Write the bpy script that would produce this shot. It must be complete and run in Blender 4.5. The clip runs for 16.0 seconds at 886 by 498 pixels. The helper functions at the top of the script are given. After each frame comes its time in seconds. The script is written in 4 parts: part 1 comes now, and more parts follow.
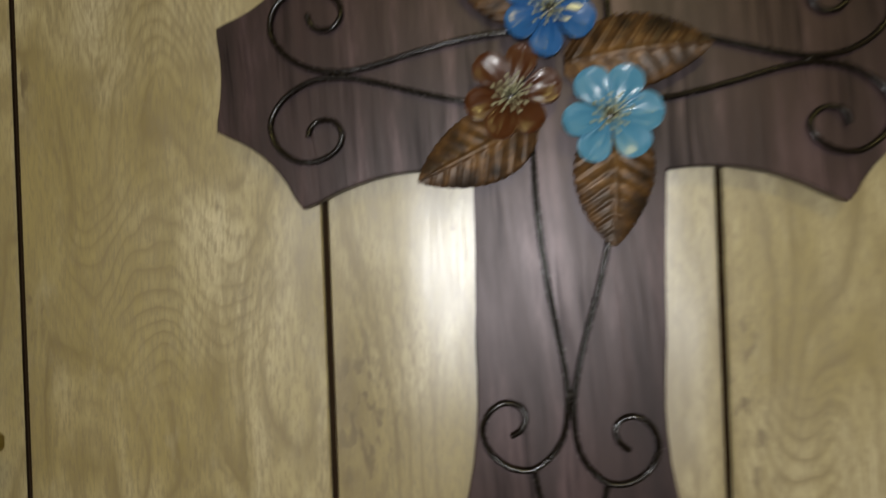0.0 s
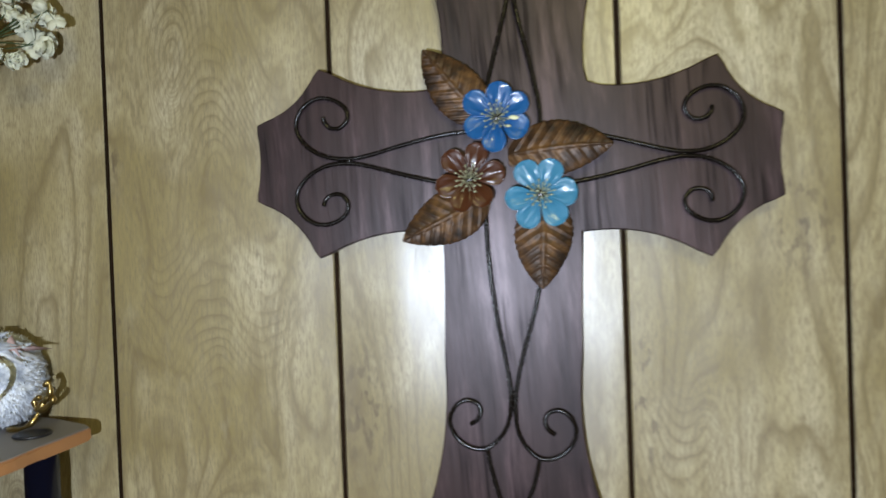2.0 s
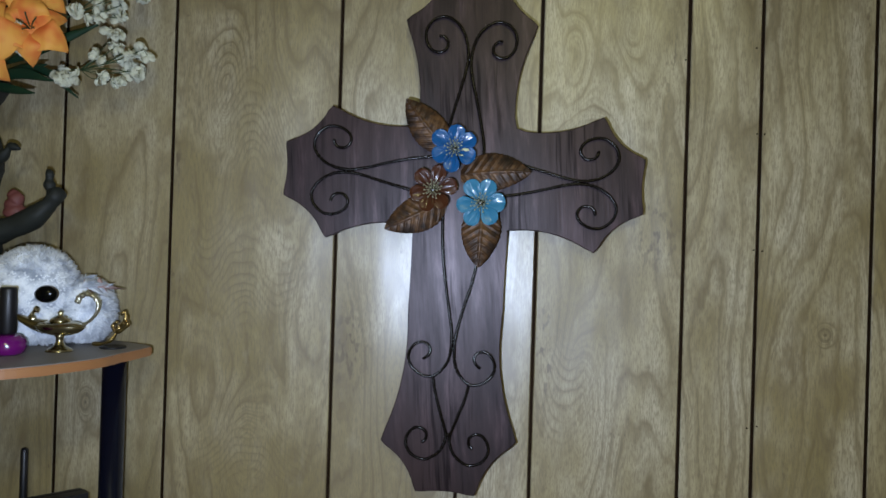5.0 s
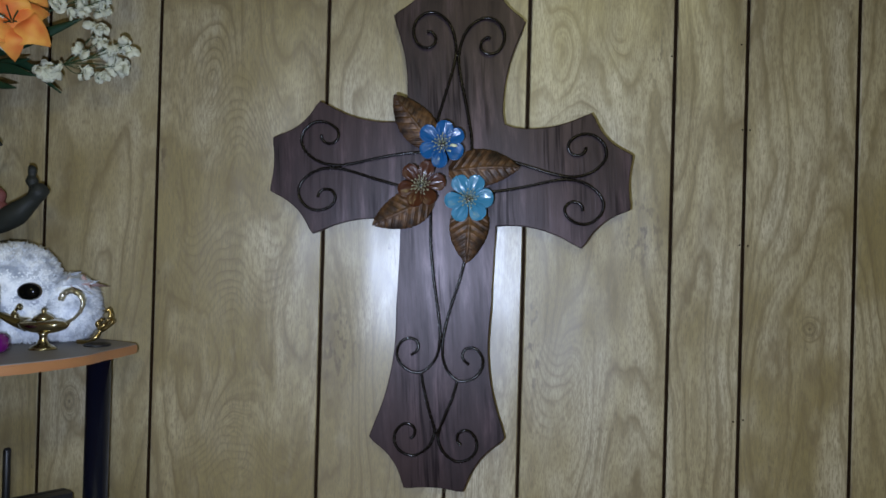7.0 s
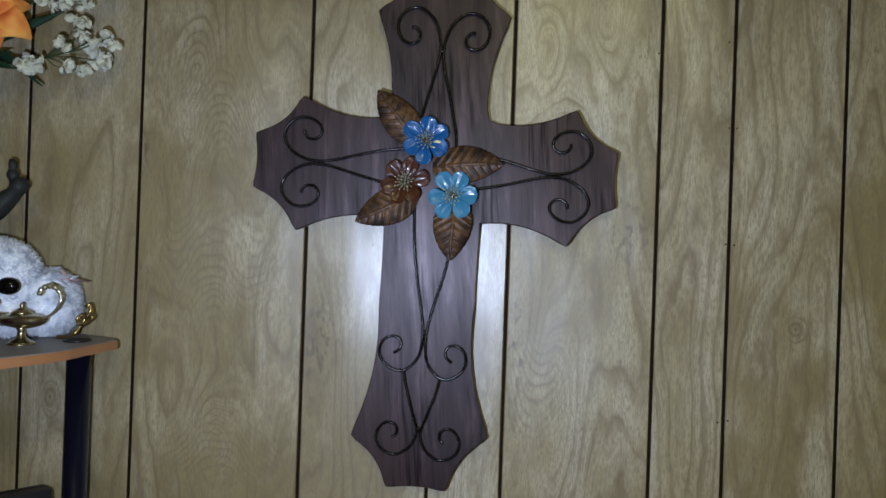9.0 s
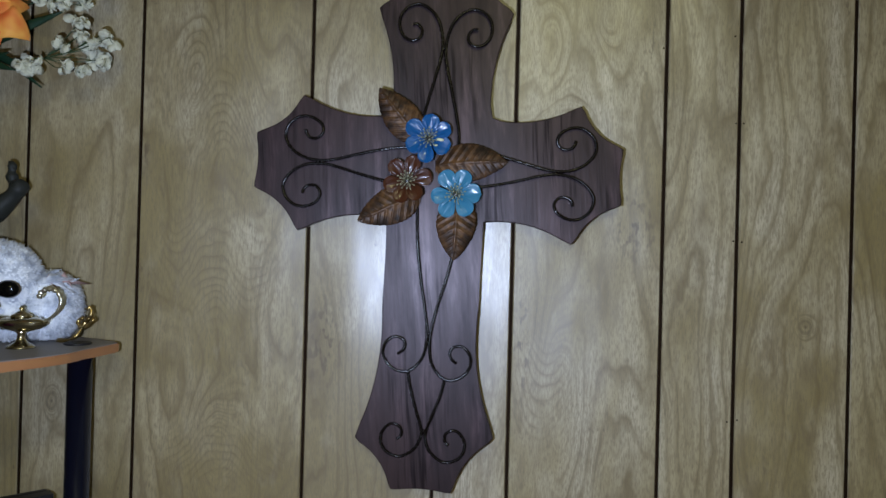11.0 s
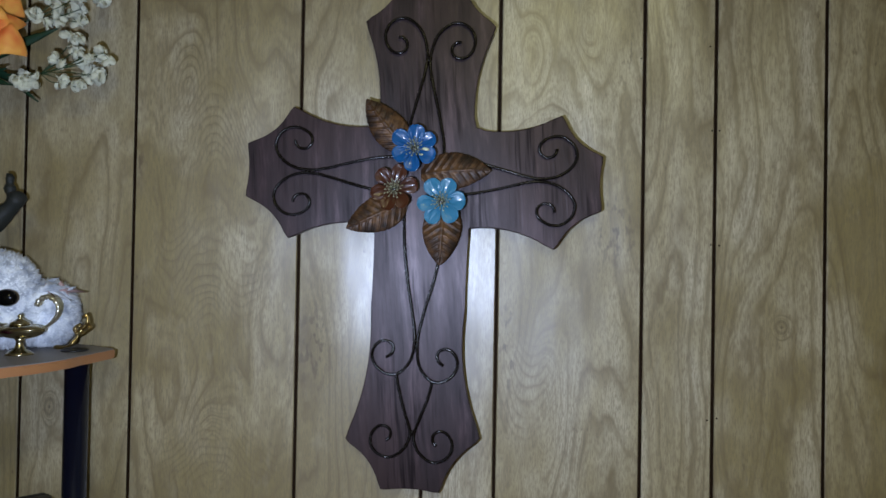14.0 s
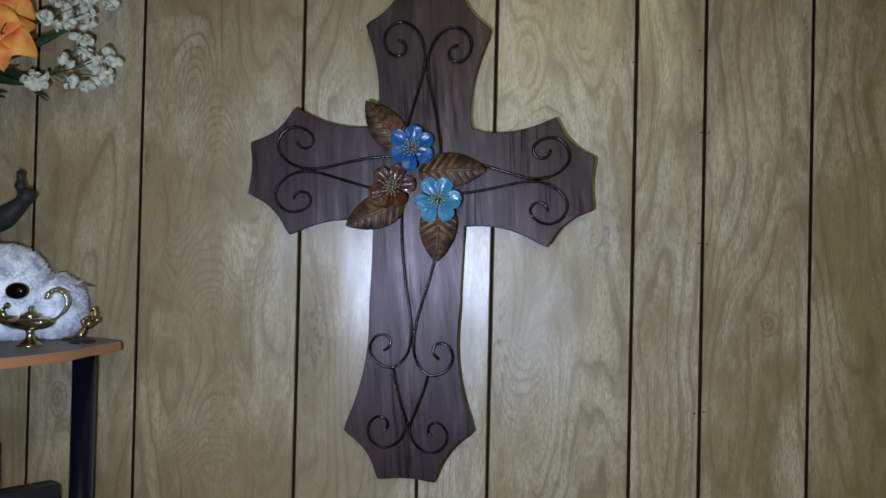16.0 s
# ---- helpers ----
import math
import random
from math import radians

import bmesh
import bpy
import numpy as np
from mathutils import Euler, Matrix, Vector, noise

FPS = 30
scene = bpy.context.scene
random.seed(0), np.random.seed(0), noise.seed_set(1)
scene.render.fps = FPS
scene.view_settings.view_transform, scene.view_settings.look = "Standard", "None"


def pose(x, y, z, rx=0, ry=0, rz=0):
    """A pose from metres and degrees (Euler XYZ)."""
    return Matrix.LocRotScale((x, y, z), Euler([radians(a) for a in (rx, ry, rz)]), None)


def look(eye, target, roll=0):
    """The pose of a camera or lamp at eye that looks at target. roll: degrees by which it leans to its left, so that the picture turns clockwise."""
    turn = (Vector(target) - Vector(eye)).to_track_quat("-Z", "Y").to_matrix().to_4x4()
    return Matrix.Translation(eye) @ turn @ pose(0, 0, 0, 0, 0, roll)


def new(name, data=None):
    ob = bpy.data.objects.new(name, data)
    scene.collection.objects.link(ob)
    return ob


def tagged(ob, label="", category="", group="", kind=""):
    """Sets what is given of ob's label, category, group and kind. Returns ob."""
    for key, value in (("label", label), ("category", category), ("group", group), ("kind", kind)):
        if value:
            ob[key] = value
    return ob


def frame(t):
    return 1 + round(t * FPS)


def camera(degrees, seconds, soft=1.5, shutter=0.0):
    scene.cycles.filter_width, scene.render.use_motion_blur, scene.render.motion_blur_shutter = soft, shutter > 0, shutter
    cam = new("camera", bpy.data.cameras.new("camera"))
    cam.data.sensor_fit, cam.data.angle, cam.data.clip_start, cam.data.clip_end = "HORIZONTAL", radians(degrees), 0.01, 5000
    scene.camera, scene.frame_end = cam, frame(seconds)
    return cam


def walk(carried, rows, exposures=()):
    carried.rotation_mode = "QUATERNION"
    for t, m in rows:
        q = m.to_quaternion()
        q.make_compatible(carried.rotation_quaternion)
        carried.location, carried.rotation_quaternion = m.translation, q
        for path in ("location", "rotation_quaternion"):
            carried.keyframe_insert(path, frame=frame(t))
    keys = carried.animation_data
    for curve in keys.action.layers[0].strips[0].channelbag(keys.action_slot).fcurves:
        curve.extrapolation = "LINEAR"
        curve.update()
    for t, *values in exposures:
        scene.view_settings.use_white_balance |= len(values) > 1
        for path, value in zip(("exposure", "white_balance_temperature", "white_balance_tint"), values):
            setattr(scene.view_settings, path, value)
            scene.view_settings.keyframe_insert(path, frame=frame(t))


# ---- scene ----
cam = camera(64.0, 16.0, soft=1.6, shutter=0.7)
PATH = [
    (0, (-0.006, -0.514, 1.421), (-0.205, 1.476, 1.416), -2.1),
    (0.3, (0.032, -0.566, 1.444), (-0.184, 1.423, 1.422), -1.5),
    (0.5, (0.049, -0.601, 1.447), (-0.197, 1.384, 1.417), 0.0),
    (0.7, (0.049, -0.635, 1.435), (-0.192, 1.35, 1.456), 1.5),
    (1, (0.073, -0.67, 1.461), (-0.229, 1.307, 1.424), 2.4),
    (1.2, (0.063, -0.692, 1.447), (-0.192, 1.292, 1.485), 2.4),
    (1.5, (0.099, -0.711, 1.476), (-0.232, 1.261, 1.435), 0.3),
    (1.6, (0.085, -0.709, 1.447), (-0.206, 1.27, 1.494), -0.8),
    (2, (0.05, -0.694, 1.465), (-0.196, 1.291, 1.44), -2.1),
    (2.2, (0.022, -0.682, 1.456), (-0.126, 1.312, 1.472), -0.5),
    (2.5, (0.04, -0.693, 1.467), (-0.145, 1.298, 1.426), 1.3),
    (2.6, (0.025, -0.707, 1.457), (-0.125, 1.288, 1.446), 1.7),
    (3, (0.023, -0.795, 1.448), (-0.123, 1.2, 1.438), 4.6),
    (3.4, (0.036, -0.889, 1.426), (-0.123, 1.105, 1.444), 7.0),
    (3.5, (0.048, -0.9, 1.429), (-0.131, 1.092, 1.422), 7.2),
    (3.8, (0.054, -0.94, 1.429), (-0.1, 1.055, 1.429), 7.2),
    (4, (0.078, -0.953, 1.436), (-0.108, 1.038, 1.418), 6.1),
    (4.2, (0.075, -0.973, 1.44), (-0.091, 1.02, 1.423), 4.8),
    (4.5, (0.088, -0.982, 1.45), (-0.083, 1.01, 1.406), 2.6),
    (4.6, (0.085, -0.992, 1.44), (-0.076, 1.002, 1.433), 2.2),
    (6.8, (0.077, -0.992, 1.431), (-0.036, 1.004, 1.459), 1.5),
    (7, (0.077, -0.991, 1.43), (-0.026, 1.006, 1.441), 1.6),
    (7.5, (0.086, -0.987, 1.426), (-0.024, 1.01, 1.434), 1.6),
    (8, (0.089, -0.987, 1.426), (-0.022, 1.01, 1.434), 1.9),
    (8.5, (0.091, -0.985, 1.425), (-0.019, 1.012, 1.434), 2.0),
    (9, (0.1, -0.982, 1.429), (-0.005, 1.015, 1.436), 2.0),
    (11.5, (0.1, -0.968, 1.423), (-0.018, 1.028, 1.438), 1.4),
    (12, (0.099, -0.966, 1.418), (-0.018, 1.03, 1.439), 1.2),
    (12.5, (0.1, -0.965, 1.416), (-0.018, 1.031, 1.441), 0.9),
    (13, (0.096, -0.973, 1.423), (-0.026, 1.023, 1.433), 1.2),
    (13.5, (0.097, -0.99, 1.429), (-0.019, 1.006, 1.428), 1.8),
    (14, (0.117, -0.998, 1.426), (0.007, 0.999, 1.454), 1.0),
    (14.5, (0.113, -1.004, 1.439), (0.02, 0.994, 1.445), 0.9),
    (15, (0.133, -1.03, 1.43), (0.023, 0.967, 1.453), 0.9),
    (15.5, (0.132, -1.036, 1.427), (0.018, 0.96, 1.444), 1.1),
    (16, (0.127, -1.028, 1.423), (0.011, 0.969, 1.448), 1.3),
]
walk(cam, [(t, look(eye, target, roll)) for t, eye, target, roll in PATH],
     exposures=[(0.0, 0.24, 8300, 13), (0.5, 0.44, 7850, 13), (1.0, 0.60, 7300, 13), (1.5, 0.66, 6800, 12), (2.5, 0.66, 6500, 12), (3.5, 0.26, 6250, 14), (4.5, 0.08, 5950, 14), (7.0, 0.02, 5850, 17), (11.5, 0.02, 5750, 18), (16.0, 0.0, 5750, 18)])

# ---- light ----
world = bpy.data.worlds.new("world")
world.use_nodes = True
world.node_tree.nodes["Background"].inputs[0].default_value = (0.9, 0.95, 1.0, 1)
world.node_tree.nodes["Background"].inputs[1].default_value = 0.02
scene.world = world

# the white torch of the filming device, close to where it is held for most of the walk
torch = bpy.data.lights.new("torch", "SPOT")
torch.energy, torch.color = 25.0, (0.716, 0.833, 1.0)
torch.spot_size, torch.spot_blend, torch.shadow_soft_size = radians(155), 1.0, 0.0
new("torch", torch).matrix_world = look((-0.015, -0.880, 1.390), (-0.01, 0.0, 1.385))

# dim warm ambient fill: an added, unseen disk light below the ceiling
room = bpy.data.lights.new("warm_ambient_fill", "AREA")
room.energy, room.color, room.shape, room.size = 14.7, (0.915, 0.865, 0.37), "DISK", 0.4
new("warm_ambient_fill", room).matrix_world = look((0.3, -1.9, 2.36), (0.3, -1.9, 0))


# ---- materials ----
class Net:
    """Shorthand for a node material."""

    def __init__(self, name, rough=0.5, metal=0.0, spec=0.5):
        self.m = bpy.data.materials.new(name)
        self.m.use_nodes = True
        self.t = self.m.node_tree
        self.b = self.t.nodes["Principled BSDF"]
        self.b.inputs["Roughness"].default_value = rough
        self.b.inputs["Metallic"].default_value = metal
        self.b.inputs["Specular IOR Level"].default_value = spec

    def node(self, kind, **kw):
        n = self.t.nodes.new(kind)
        for k, v in kw.items():
            if k == "operation":
                n.operation = v
            elif k == "blend":
                n.data_type, n.blend_type = "RGBA", v
            elif k == "wave":
                n.wave_type = v
        return n

    def put(self, socket, v):
        if isinstance(v, bpy.types.NodeSocket):
            self.t.links.new(v, socket)
        else:
            socket.default_value = v

    def math(self, op, a, b=0.0, c=0.0):
        n = self.node("ShaderNodeMath", operation=op)
        for i, v in enumerate((a, b, c)):
            self.put(n.inputs[i], v)
        return n.outputs[0]

    def xyz(self, v):
        n = self.node("ShaderNodeSeparateXYZ")
        self.put(n.inputs[0], v)
        return n.outputs

    def vec(self, x, y, z):
        n = self.node("ShaderNodeCombineXYZ")
        for i, v in enumerate((x, y, z)):
            self.put(n.inputs[i], v)
        return n.outputs[0]

    def noise(self, v, scale, detail=2.0, rough=0.5, warp=0.0):
        n = self.node("ShaderNodeTexNoise")
        if v is not None:
            self.put(n.inputs["Vector"], v)
        n.inputs["Scale"].default_value, n.inputs["Detail"].default_value = scale, detail
        n.inputs["Roughness"].default_value, n.inputs["Distortion"].default_value = rough, warp
        return n.outputs["Fac"]

    def ramp(self, fac, *stops):
        n = self.node("ShaderNodeValToRGB")
        e = n.color_ramp.elements
        while len(e) < len(stops):
            e.new(0.5)
        for el, (p, c) in zip(e, stops):
            el.position = p
            el.color = (*c, 1) if isinstance(c, tuple) else (c, c, c, 1)
        self.put(n.inputs[0], fac)
        return n.outputs[0]

    def mix(self, fac, a, b, blend="MIX"):
        n = self.node("ShaderNodeMix", blend=blend)
        self.put(n.inputs[0], fac)
        for i, v in ((6, a), (7, b)):
            self.put(n.inputs[i], (*v, 1) if isinstance(v, tuple) else v)
        return n.outputs[2]

    def local(self):
        return self.node("ShaderNodeTexCoord").outputs["Object"]

    def world(self):
        return self.node("ShaderNodeNewGeometry").outputs["Position"]

    def random(self):
        return self.node("ShaderNodeObjectInfo").outputs["Random"]

    def bump(self, h, strength=0.2, dist=0.001):
        n = self.node("ShaderNodeBump")
        n.inputs["Strength"].default_value, n.inputs["Distance"].default_value = strength, dist
        self.put(n.inputs["Height"], h)
        self.put(self.b.inputs["Normal"], n.outputs[0])

    def colour(self, c):
        self.put(self.b.inputs["Base Color"], (*c, 1) if isinstance(c, tuple) else c)

    def rough(self, v):
        self.put(self.b.inputs["Roughness"], v)


def panel_material():
    """Printed wood-grain panelling: contour figure, pores, flecks, knots."""
    n = Net("panelling", 0.36, 0, 1.0)
    x, y, z = n.xyz(n.world())
    r = n.random()
    shift = n.math("MULTIPLY", r, 60.0)
    wob = n.noise(n.vec(n.math("MULTIPLY", x, 26.0), shift, n.math("MULTIPLY", z, 13.0)), 1.0, 3.0, 0.6)
    field = n.noise(n.vec(n.math("MULTIPLY", x, 8.5), shift, n.math("MULTIPLY", z, 1.7)), 1.0, 1.5, 0.5)
    field = n.math("MULTIPLY_ADD", wob, 0.065, field)
    tone_low = n.noise(n.vec(n.math("MULTIPLY", x, 11.0), shift, n.math("MULTIPLY", z, 6.0)), 1.0, 2.0, 0.5)
    # knots and swirls of the print: x, z, half-width, half-height, lift
    for kx, kz, sx, sz, lift in ((0.528, 1.34, 0.009, 0.011, 0.40), (-0.505, 1.202, 0.009, 0.015, 0.45),
                                 (0.185, 1.72, 0.022, 0.070, 0.30), (0.258, 1.76, 0.020, 0.050, 0.22), (0.215, 1.59, 0.045, 0.035, -0.25),
                                 (-0.315, 1.660, 0.022, 0.060, 0.22),
                                 (-0.265, 1.150, 0.040, 0.060, 0.25), (0.200, 1.220, 0.026, 0.090, 0.26), (-0.300, 1.660, 0.022, 0.080, 0.2)):
        dx = n.math("DIVIDE", n.math("SUBTRACT", x, kx), sx)
        dz = n.math("DIVIDE", n.math("SUBTRACT", z, kz), sz)
        q = n.math("ADD", n.math("MULTIPLY", dx, dx), n.math("MULTIPLY", dz, dz))
        field = n.math("MULTIPLY_ADD", n.math("EXPONENT", n.math("MULTIPLY", q, -1.0)), lift, field)
    saw = n.math("FRACT", n.math("MULTIPLY", field, 14.0))
    line = n.ramp(saw, (0.0, 0.30), (0.22, 0.0), (0.62, 0.18), (0.90, 1.0), (1.0, 0.30))
    keep = n.ramp(n.noise(n.vec(n.math("MULTIPLY", x, 12.0), shift, n.math("MULTIPLY", z, 5.0)), 1.3, 4.0, 0.65),
                  (0.36, 0.25), (0.52, 1.0))
    # nested arches of the cathedral figure: x, z of the crest, half-width and half-height of the patch, pitch, height of the waves, lines a metre
    arches = 0.0
    for kx, kz, sx, sz, pitch, rise, many in ((-0.276, 1.405, 0.090, 0.090, 0.116, 0.036, 62.0), (-0.255, 1.140, 0.085, 0.050, 0.180, 0.026, 80.0),
                                              (0.185, 1.240, 0.040, 0.080, 0.200, -0.090, 60.0), (-0.270, 1.620, 0.070, 0.075, 0.150, 0.070, 60.0)):
        dx = n.math("DIVIDE", n.math("SUBTRACT", x, kx), sx)
        dz = n.math("DIVIDE", n.math("SUBTRACT", z, kz), sz)
        q = n.math("ADD", n.math("MULTIPLY", dx, dx), n.math("MULTIPLY", dz, dz))
        inside = n.math("EXPONENT", n.math("MULTIPLY", n.math("MULTIPLY", q, q), -1.0))
        wave = n.math("COSINE", n.math("MULTIPLY", n.math("SUBTRACT", x, kx), 6.2832 / pitch))
        lift = n.math("MULTIPLY_ADD", n.math("SUBTRACT", tone_low, 0.5), 0.12, n.math("MULTIPLY_ADD", wave, -rise, z))
        lift = n.math("MULTIPLY_ADD", n.math("SUBTRACT", wob, 0.5), 0.022, lift)
        ring = n.ramp(n.math("FRACT", n.math("MULTIPLY", lift, many)), (0.0, 0.25), (0.30, 0.0), (0.62, 0.25), (0.90, 1.0), (1.0, 0.25))
        arches = n.math("MULTIPLY_ADD", ring, n.math("MULTIPLY", inside, 0.85), arches)
        line = n.math("MULTIPLY", line, n.math("MULTIPLY_ADD", inside, -0.75, 1.0))
    line = n.math("MULTIPLY", n.math("ADD", line, arches), keep)
    hair = n.ramp(n.math("FRACT", n.math("MULTIPLY", field, 47.0)), (0.0, 0.5), (0.35, 0.0), (0.85, 1.0), (1.0, 0.5))
    hair = n.math("MULTIPLY", hair, n.ramp(n.noise(n.vec(n.math("MULTIPLY", x, 30.0), shift, n.math("MULTIPLY", z, 11.0)), 1.0, 3.0, 0.6), (0.40, 0.0), (0.62, 1.0)))
    pores = n.noise(n.vec(n.math("MULTIPLY", x, 300.0), shift, n.math("MULTIPLY", z, 30.0)), 1.0, 3.0, 0.6)
    fine = n.noise(n.vec(n.math("MULTIPLY", x, 700.0), shift, n.math("MULTIPLY", z, 110.0)), 1.0, 2.0, 0.6)
    tone = n.noise(n.vec(n.math("MULTIPLY", x, 14.0), shift, n.math("MULTIPLY", z, 2.0)), 1.0, 3.0, 0.55)
    patch = n.noise(n.vec(n.math("MULTIPLY", x, 5.0), shift, n.math("MULTIPLY", z, 3.5)), 1.0, 3.0, 0.6)
    c = n.ramp(tone, (0.30, (0.27, 0.220, 0.098)), (0.47, (0.42, 0.357, 0.210)), (0.66, (0.55, 0.490, 0.345)))
    c = n.mix(n.ramp(patch, (0.46, 0.0), (0.60, 0.85)), c, (0.250, 0.195, 0.070))
    c = n.mix(n.math("MULTIPLY", n.math("POWER", r, 2.0), 0.35), c, (0.35, 0.295, 0.21))
    c = n.mix(n.math("MULTIPLY", line, 0.80), c, (0.150, 0.108, 0.043))
    c = n.mix(n.math("MULTIPLY", hair, 0.50), c, (0.150, 0.110, 0.045))
    c = n.mix(n.ramp(pores, (0.48, 0.0), (0.72, 0.42)), c, (0.175, 0.135, 0.068))
    c = n.mix(n.ramp(fine, (0.46, 0.0), (0.66, 0.7)), c, (0.17, 0.13, 0.07))
    blot = n.noise(n.vec(n.math("MULTIPLY", x, 70.0), shift, n.math("MULTIPLY", z, 22.0)), 1.0, 4.0, 0.65)
    c = n.mix(n.ramp(blot, (0.52, 0.0), (0.72, 0.34)), c, (0.215, 0.165, 0.075))
    c = n.mix(n.ramp(blot, (0.28, 0.20), (0.44, 0.0)), c, (0.52, 0.47, 0.33))
    fleck = n.noise(n.vec(n.math("MULTIPLY", x, 130.0), shift, n.math("MULTIPLY", z, 55.0)), 1.0, 2.0, 0.5)
    here = n.noise(n.vec(n.math("MULTIPLY", x, 11.0), shift, n.math("MULTIPLY", z, 7.0)), 1.0, 1.0, 0.5)
    worn = n.ramp(here, (0.55, 0.0), (0.68, 1.0))
    c = n.mix(n.math("MULTIPLY", n.ramp(fleck, (0.68, 0.0), (0.76, 0.7)), worn), c, (0.10, 0.065, 0.03))
    # chipped, flecked spots beside some grooves
    for kx, kz, sx, sz in ((-0.376, 1.385, 0.007, 0.022), (-0.380, 1.560, 0.006, 0.020), (0.318, 1.700, 0.012, 0.045), (0.300, 1.470, 0.026, 0.040), (0.155, 1.300, 0.012, 0.060), (-0.120, 1.300, 0.020, 0.050)):
        dx = n.math("DIVIDE", n.math("SUBTRACT", x, kx), sx)
        dz = n.math("DIVIDE", n.math("SUBTRACT", z, kz), sz)
        q = n.math("ADD", n.math("MULTIPLY", dx, dx), n.math("MULTIPLY", dz, dz))
        spot_mask = n.math("EXPONENT", n.math("MULTIPLY", q, -0.7))
        c = n.mix(n.math("MULTIPLY", n.ramp(fleck, (0.52, 0.0), (0.62, 0.85)), spot_mask), c, (0.09, 0.06, 0.03))
    for kx, kz, sx, sz in ((0.528, 1.34, 0.0065, 0.0070), (-0.505, 1.202, 0.0060, 0.0095)):
        dx = n.math("DIVIDE", n.math("MULTIPLY_ADD", wob, 0.008, n.math("SUBTRACT", x, kx + 0.004)), sx)
        dz = n.math("DIVIDE", n.math("SUBTRACT", z, kz), sz)
        q = n.math("ADD", n.math("MULTIPLY", dx, dx), n.math("MULTIPLY", dz, dz))
        ring = n.math("MULTIPLY_ADD", n.math("COSINE", n.math("MULTIPLY", n.math("SQRT", q), 5.2)), 0.5, 0.5)
        c = n.mix(n.math("MULTIPLY", n.math("MULTIPLY", ring, n.math("EXPONENT", n.math("MULTIPLY", q, -0.35))), 0.9), c, (0.11, 0.08, 0.04))
    n.colour(c)
    n.rough(n.ramp(pores, (0.3, 0.34), (0.8, 0.43)))
    n.b.inputs["Coat Weight"].default_value, n.b.inputs["Coat Roughness"].default_value = 0.9, 0.50
    n.bump(n.math("ADD", pores, fine), 0.12, 0.0006)
    grain_bump = n.b.inputs["Normal"].links[0].from_node
    sag = n.node("ShaderNodeBump")
    sag.inputs["Strength"].default_value, sag.inputs["Distance"].default_value = 1.0, 0.022
    n.put(sag.inputs["Height"], n.noise(n.vec(n.math("MULTIPLY", x, 7.0), shift, n.math("MULTIPLY", z, 3.0)), 1.0, 1.5, 0.45))
    n.put(grain_bump.inputs["Normal"], sag.outputs[0])
    return n.m


def walnut_material():
    """Dark purple-brown stained board with upright streaks."""
    n = Net("dark_walnut_board", 0.45, 0, 0.50)
    x, y, z = n.xyz(n.local())
    lean = n.math("MULTIPLY_ADD", z, 0.10, x)
    bend = n.math("MULTIPLY_ADD", n.noise(n.vec(n.math("MULTIPLY", x, 6.0), 0.0, n.math("MULTIPLY", z, 5.0)), 1.0, 2.0), 0.02, lean)
    s = n.noise(n.vec(n.math("MULTIPLY", bend, 34.0), 0.0, n.math("MULTIPLY", z, 5.5)), 1.0, 5.0, 0.66)
    f = n.noise(n.vec(n.math("MULTIPLY", bend, 330.0), 0.0, n.math("MULTIPLY", z, 14.0)), 1.0, 3.0, 0.6)
    b = n.noise(n.vec(n.math("MULTIPLY", bend, 9.0), 3.0, n.math("MULTIPLY", z, 3.0)), 1.0, 2.0)
    c = n.ramp(s, (0.34, (0.0055, 0.0034, 0.0038)), (0.44, (0.0135, 0.0080, 0.0088)), (0.54, (0.026, 0.0155, 0.0170)), (0.66, (0.070, 0.043, 0.049)))
    c = n.mix(n.ramp(b, (0.42, 0.0), (0.7, 0.5)), c, (0.042, 0.020, 0.016))
    c = n.mix(n.ramp(f, (0.5, 0.0), (0.8, 0.5)), c, (0.03, 0.016, 0.016))
    dark = n.noise(n.vec(n.math("MULTIPLY", bend, 150.0), 7.0, n.math("MULTIPLY", z, 6.0)), 1.0, 3.0, 0.6)
    area = n.noise(n.vec(n.math("MULTIPLY", bend, 14.0), 5.0, n.math("MULTIPLY", z, 7.0)), 1.0, 2.0, 0.5)
    c = n.mix(n.math("MULTIPLY", n.ramp(dark, (0.48, 0.0), (0.60, 0.75)), n.ramp(area, (0.44, 0.08), (0.57, 1.0))), c, (0.006, 0.0036, 0.004))
    n.colour(c)
    n.rough(n.ramp(s, (0.36, 0.46), (0.62, 0.40)))
    pores = n.math("MULTIPLY", n.ramp(dark, (0.48, 0.0), (0.60, 1.0)), n.ramp(area, (0.46, 0.15), (0.60, 1.0)))
    n.put(n.b.inputs["Specular IOR Level"], n.math("MULTIPLY_ADD", pores, -0.24, n.math("MULTIPLY_ADD", s, 0.30, 0.30)))
    n.b.inputs["Specular Tint"].default_value = (1.0, 0.90, 0.94, 1)
    n.bump(n.math("ADD", f, n.math("MULTIPLY", dark, 2.0)), 0.22, 0.0006)
    return n.m


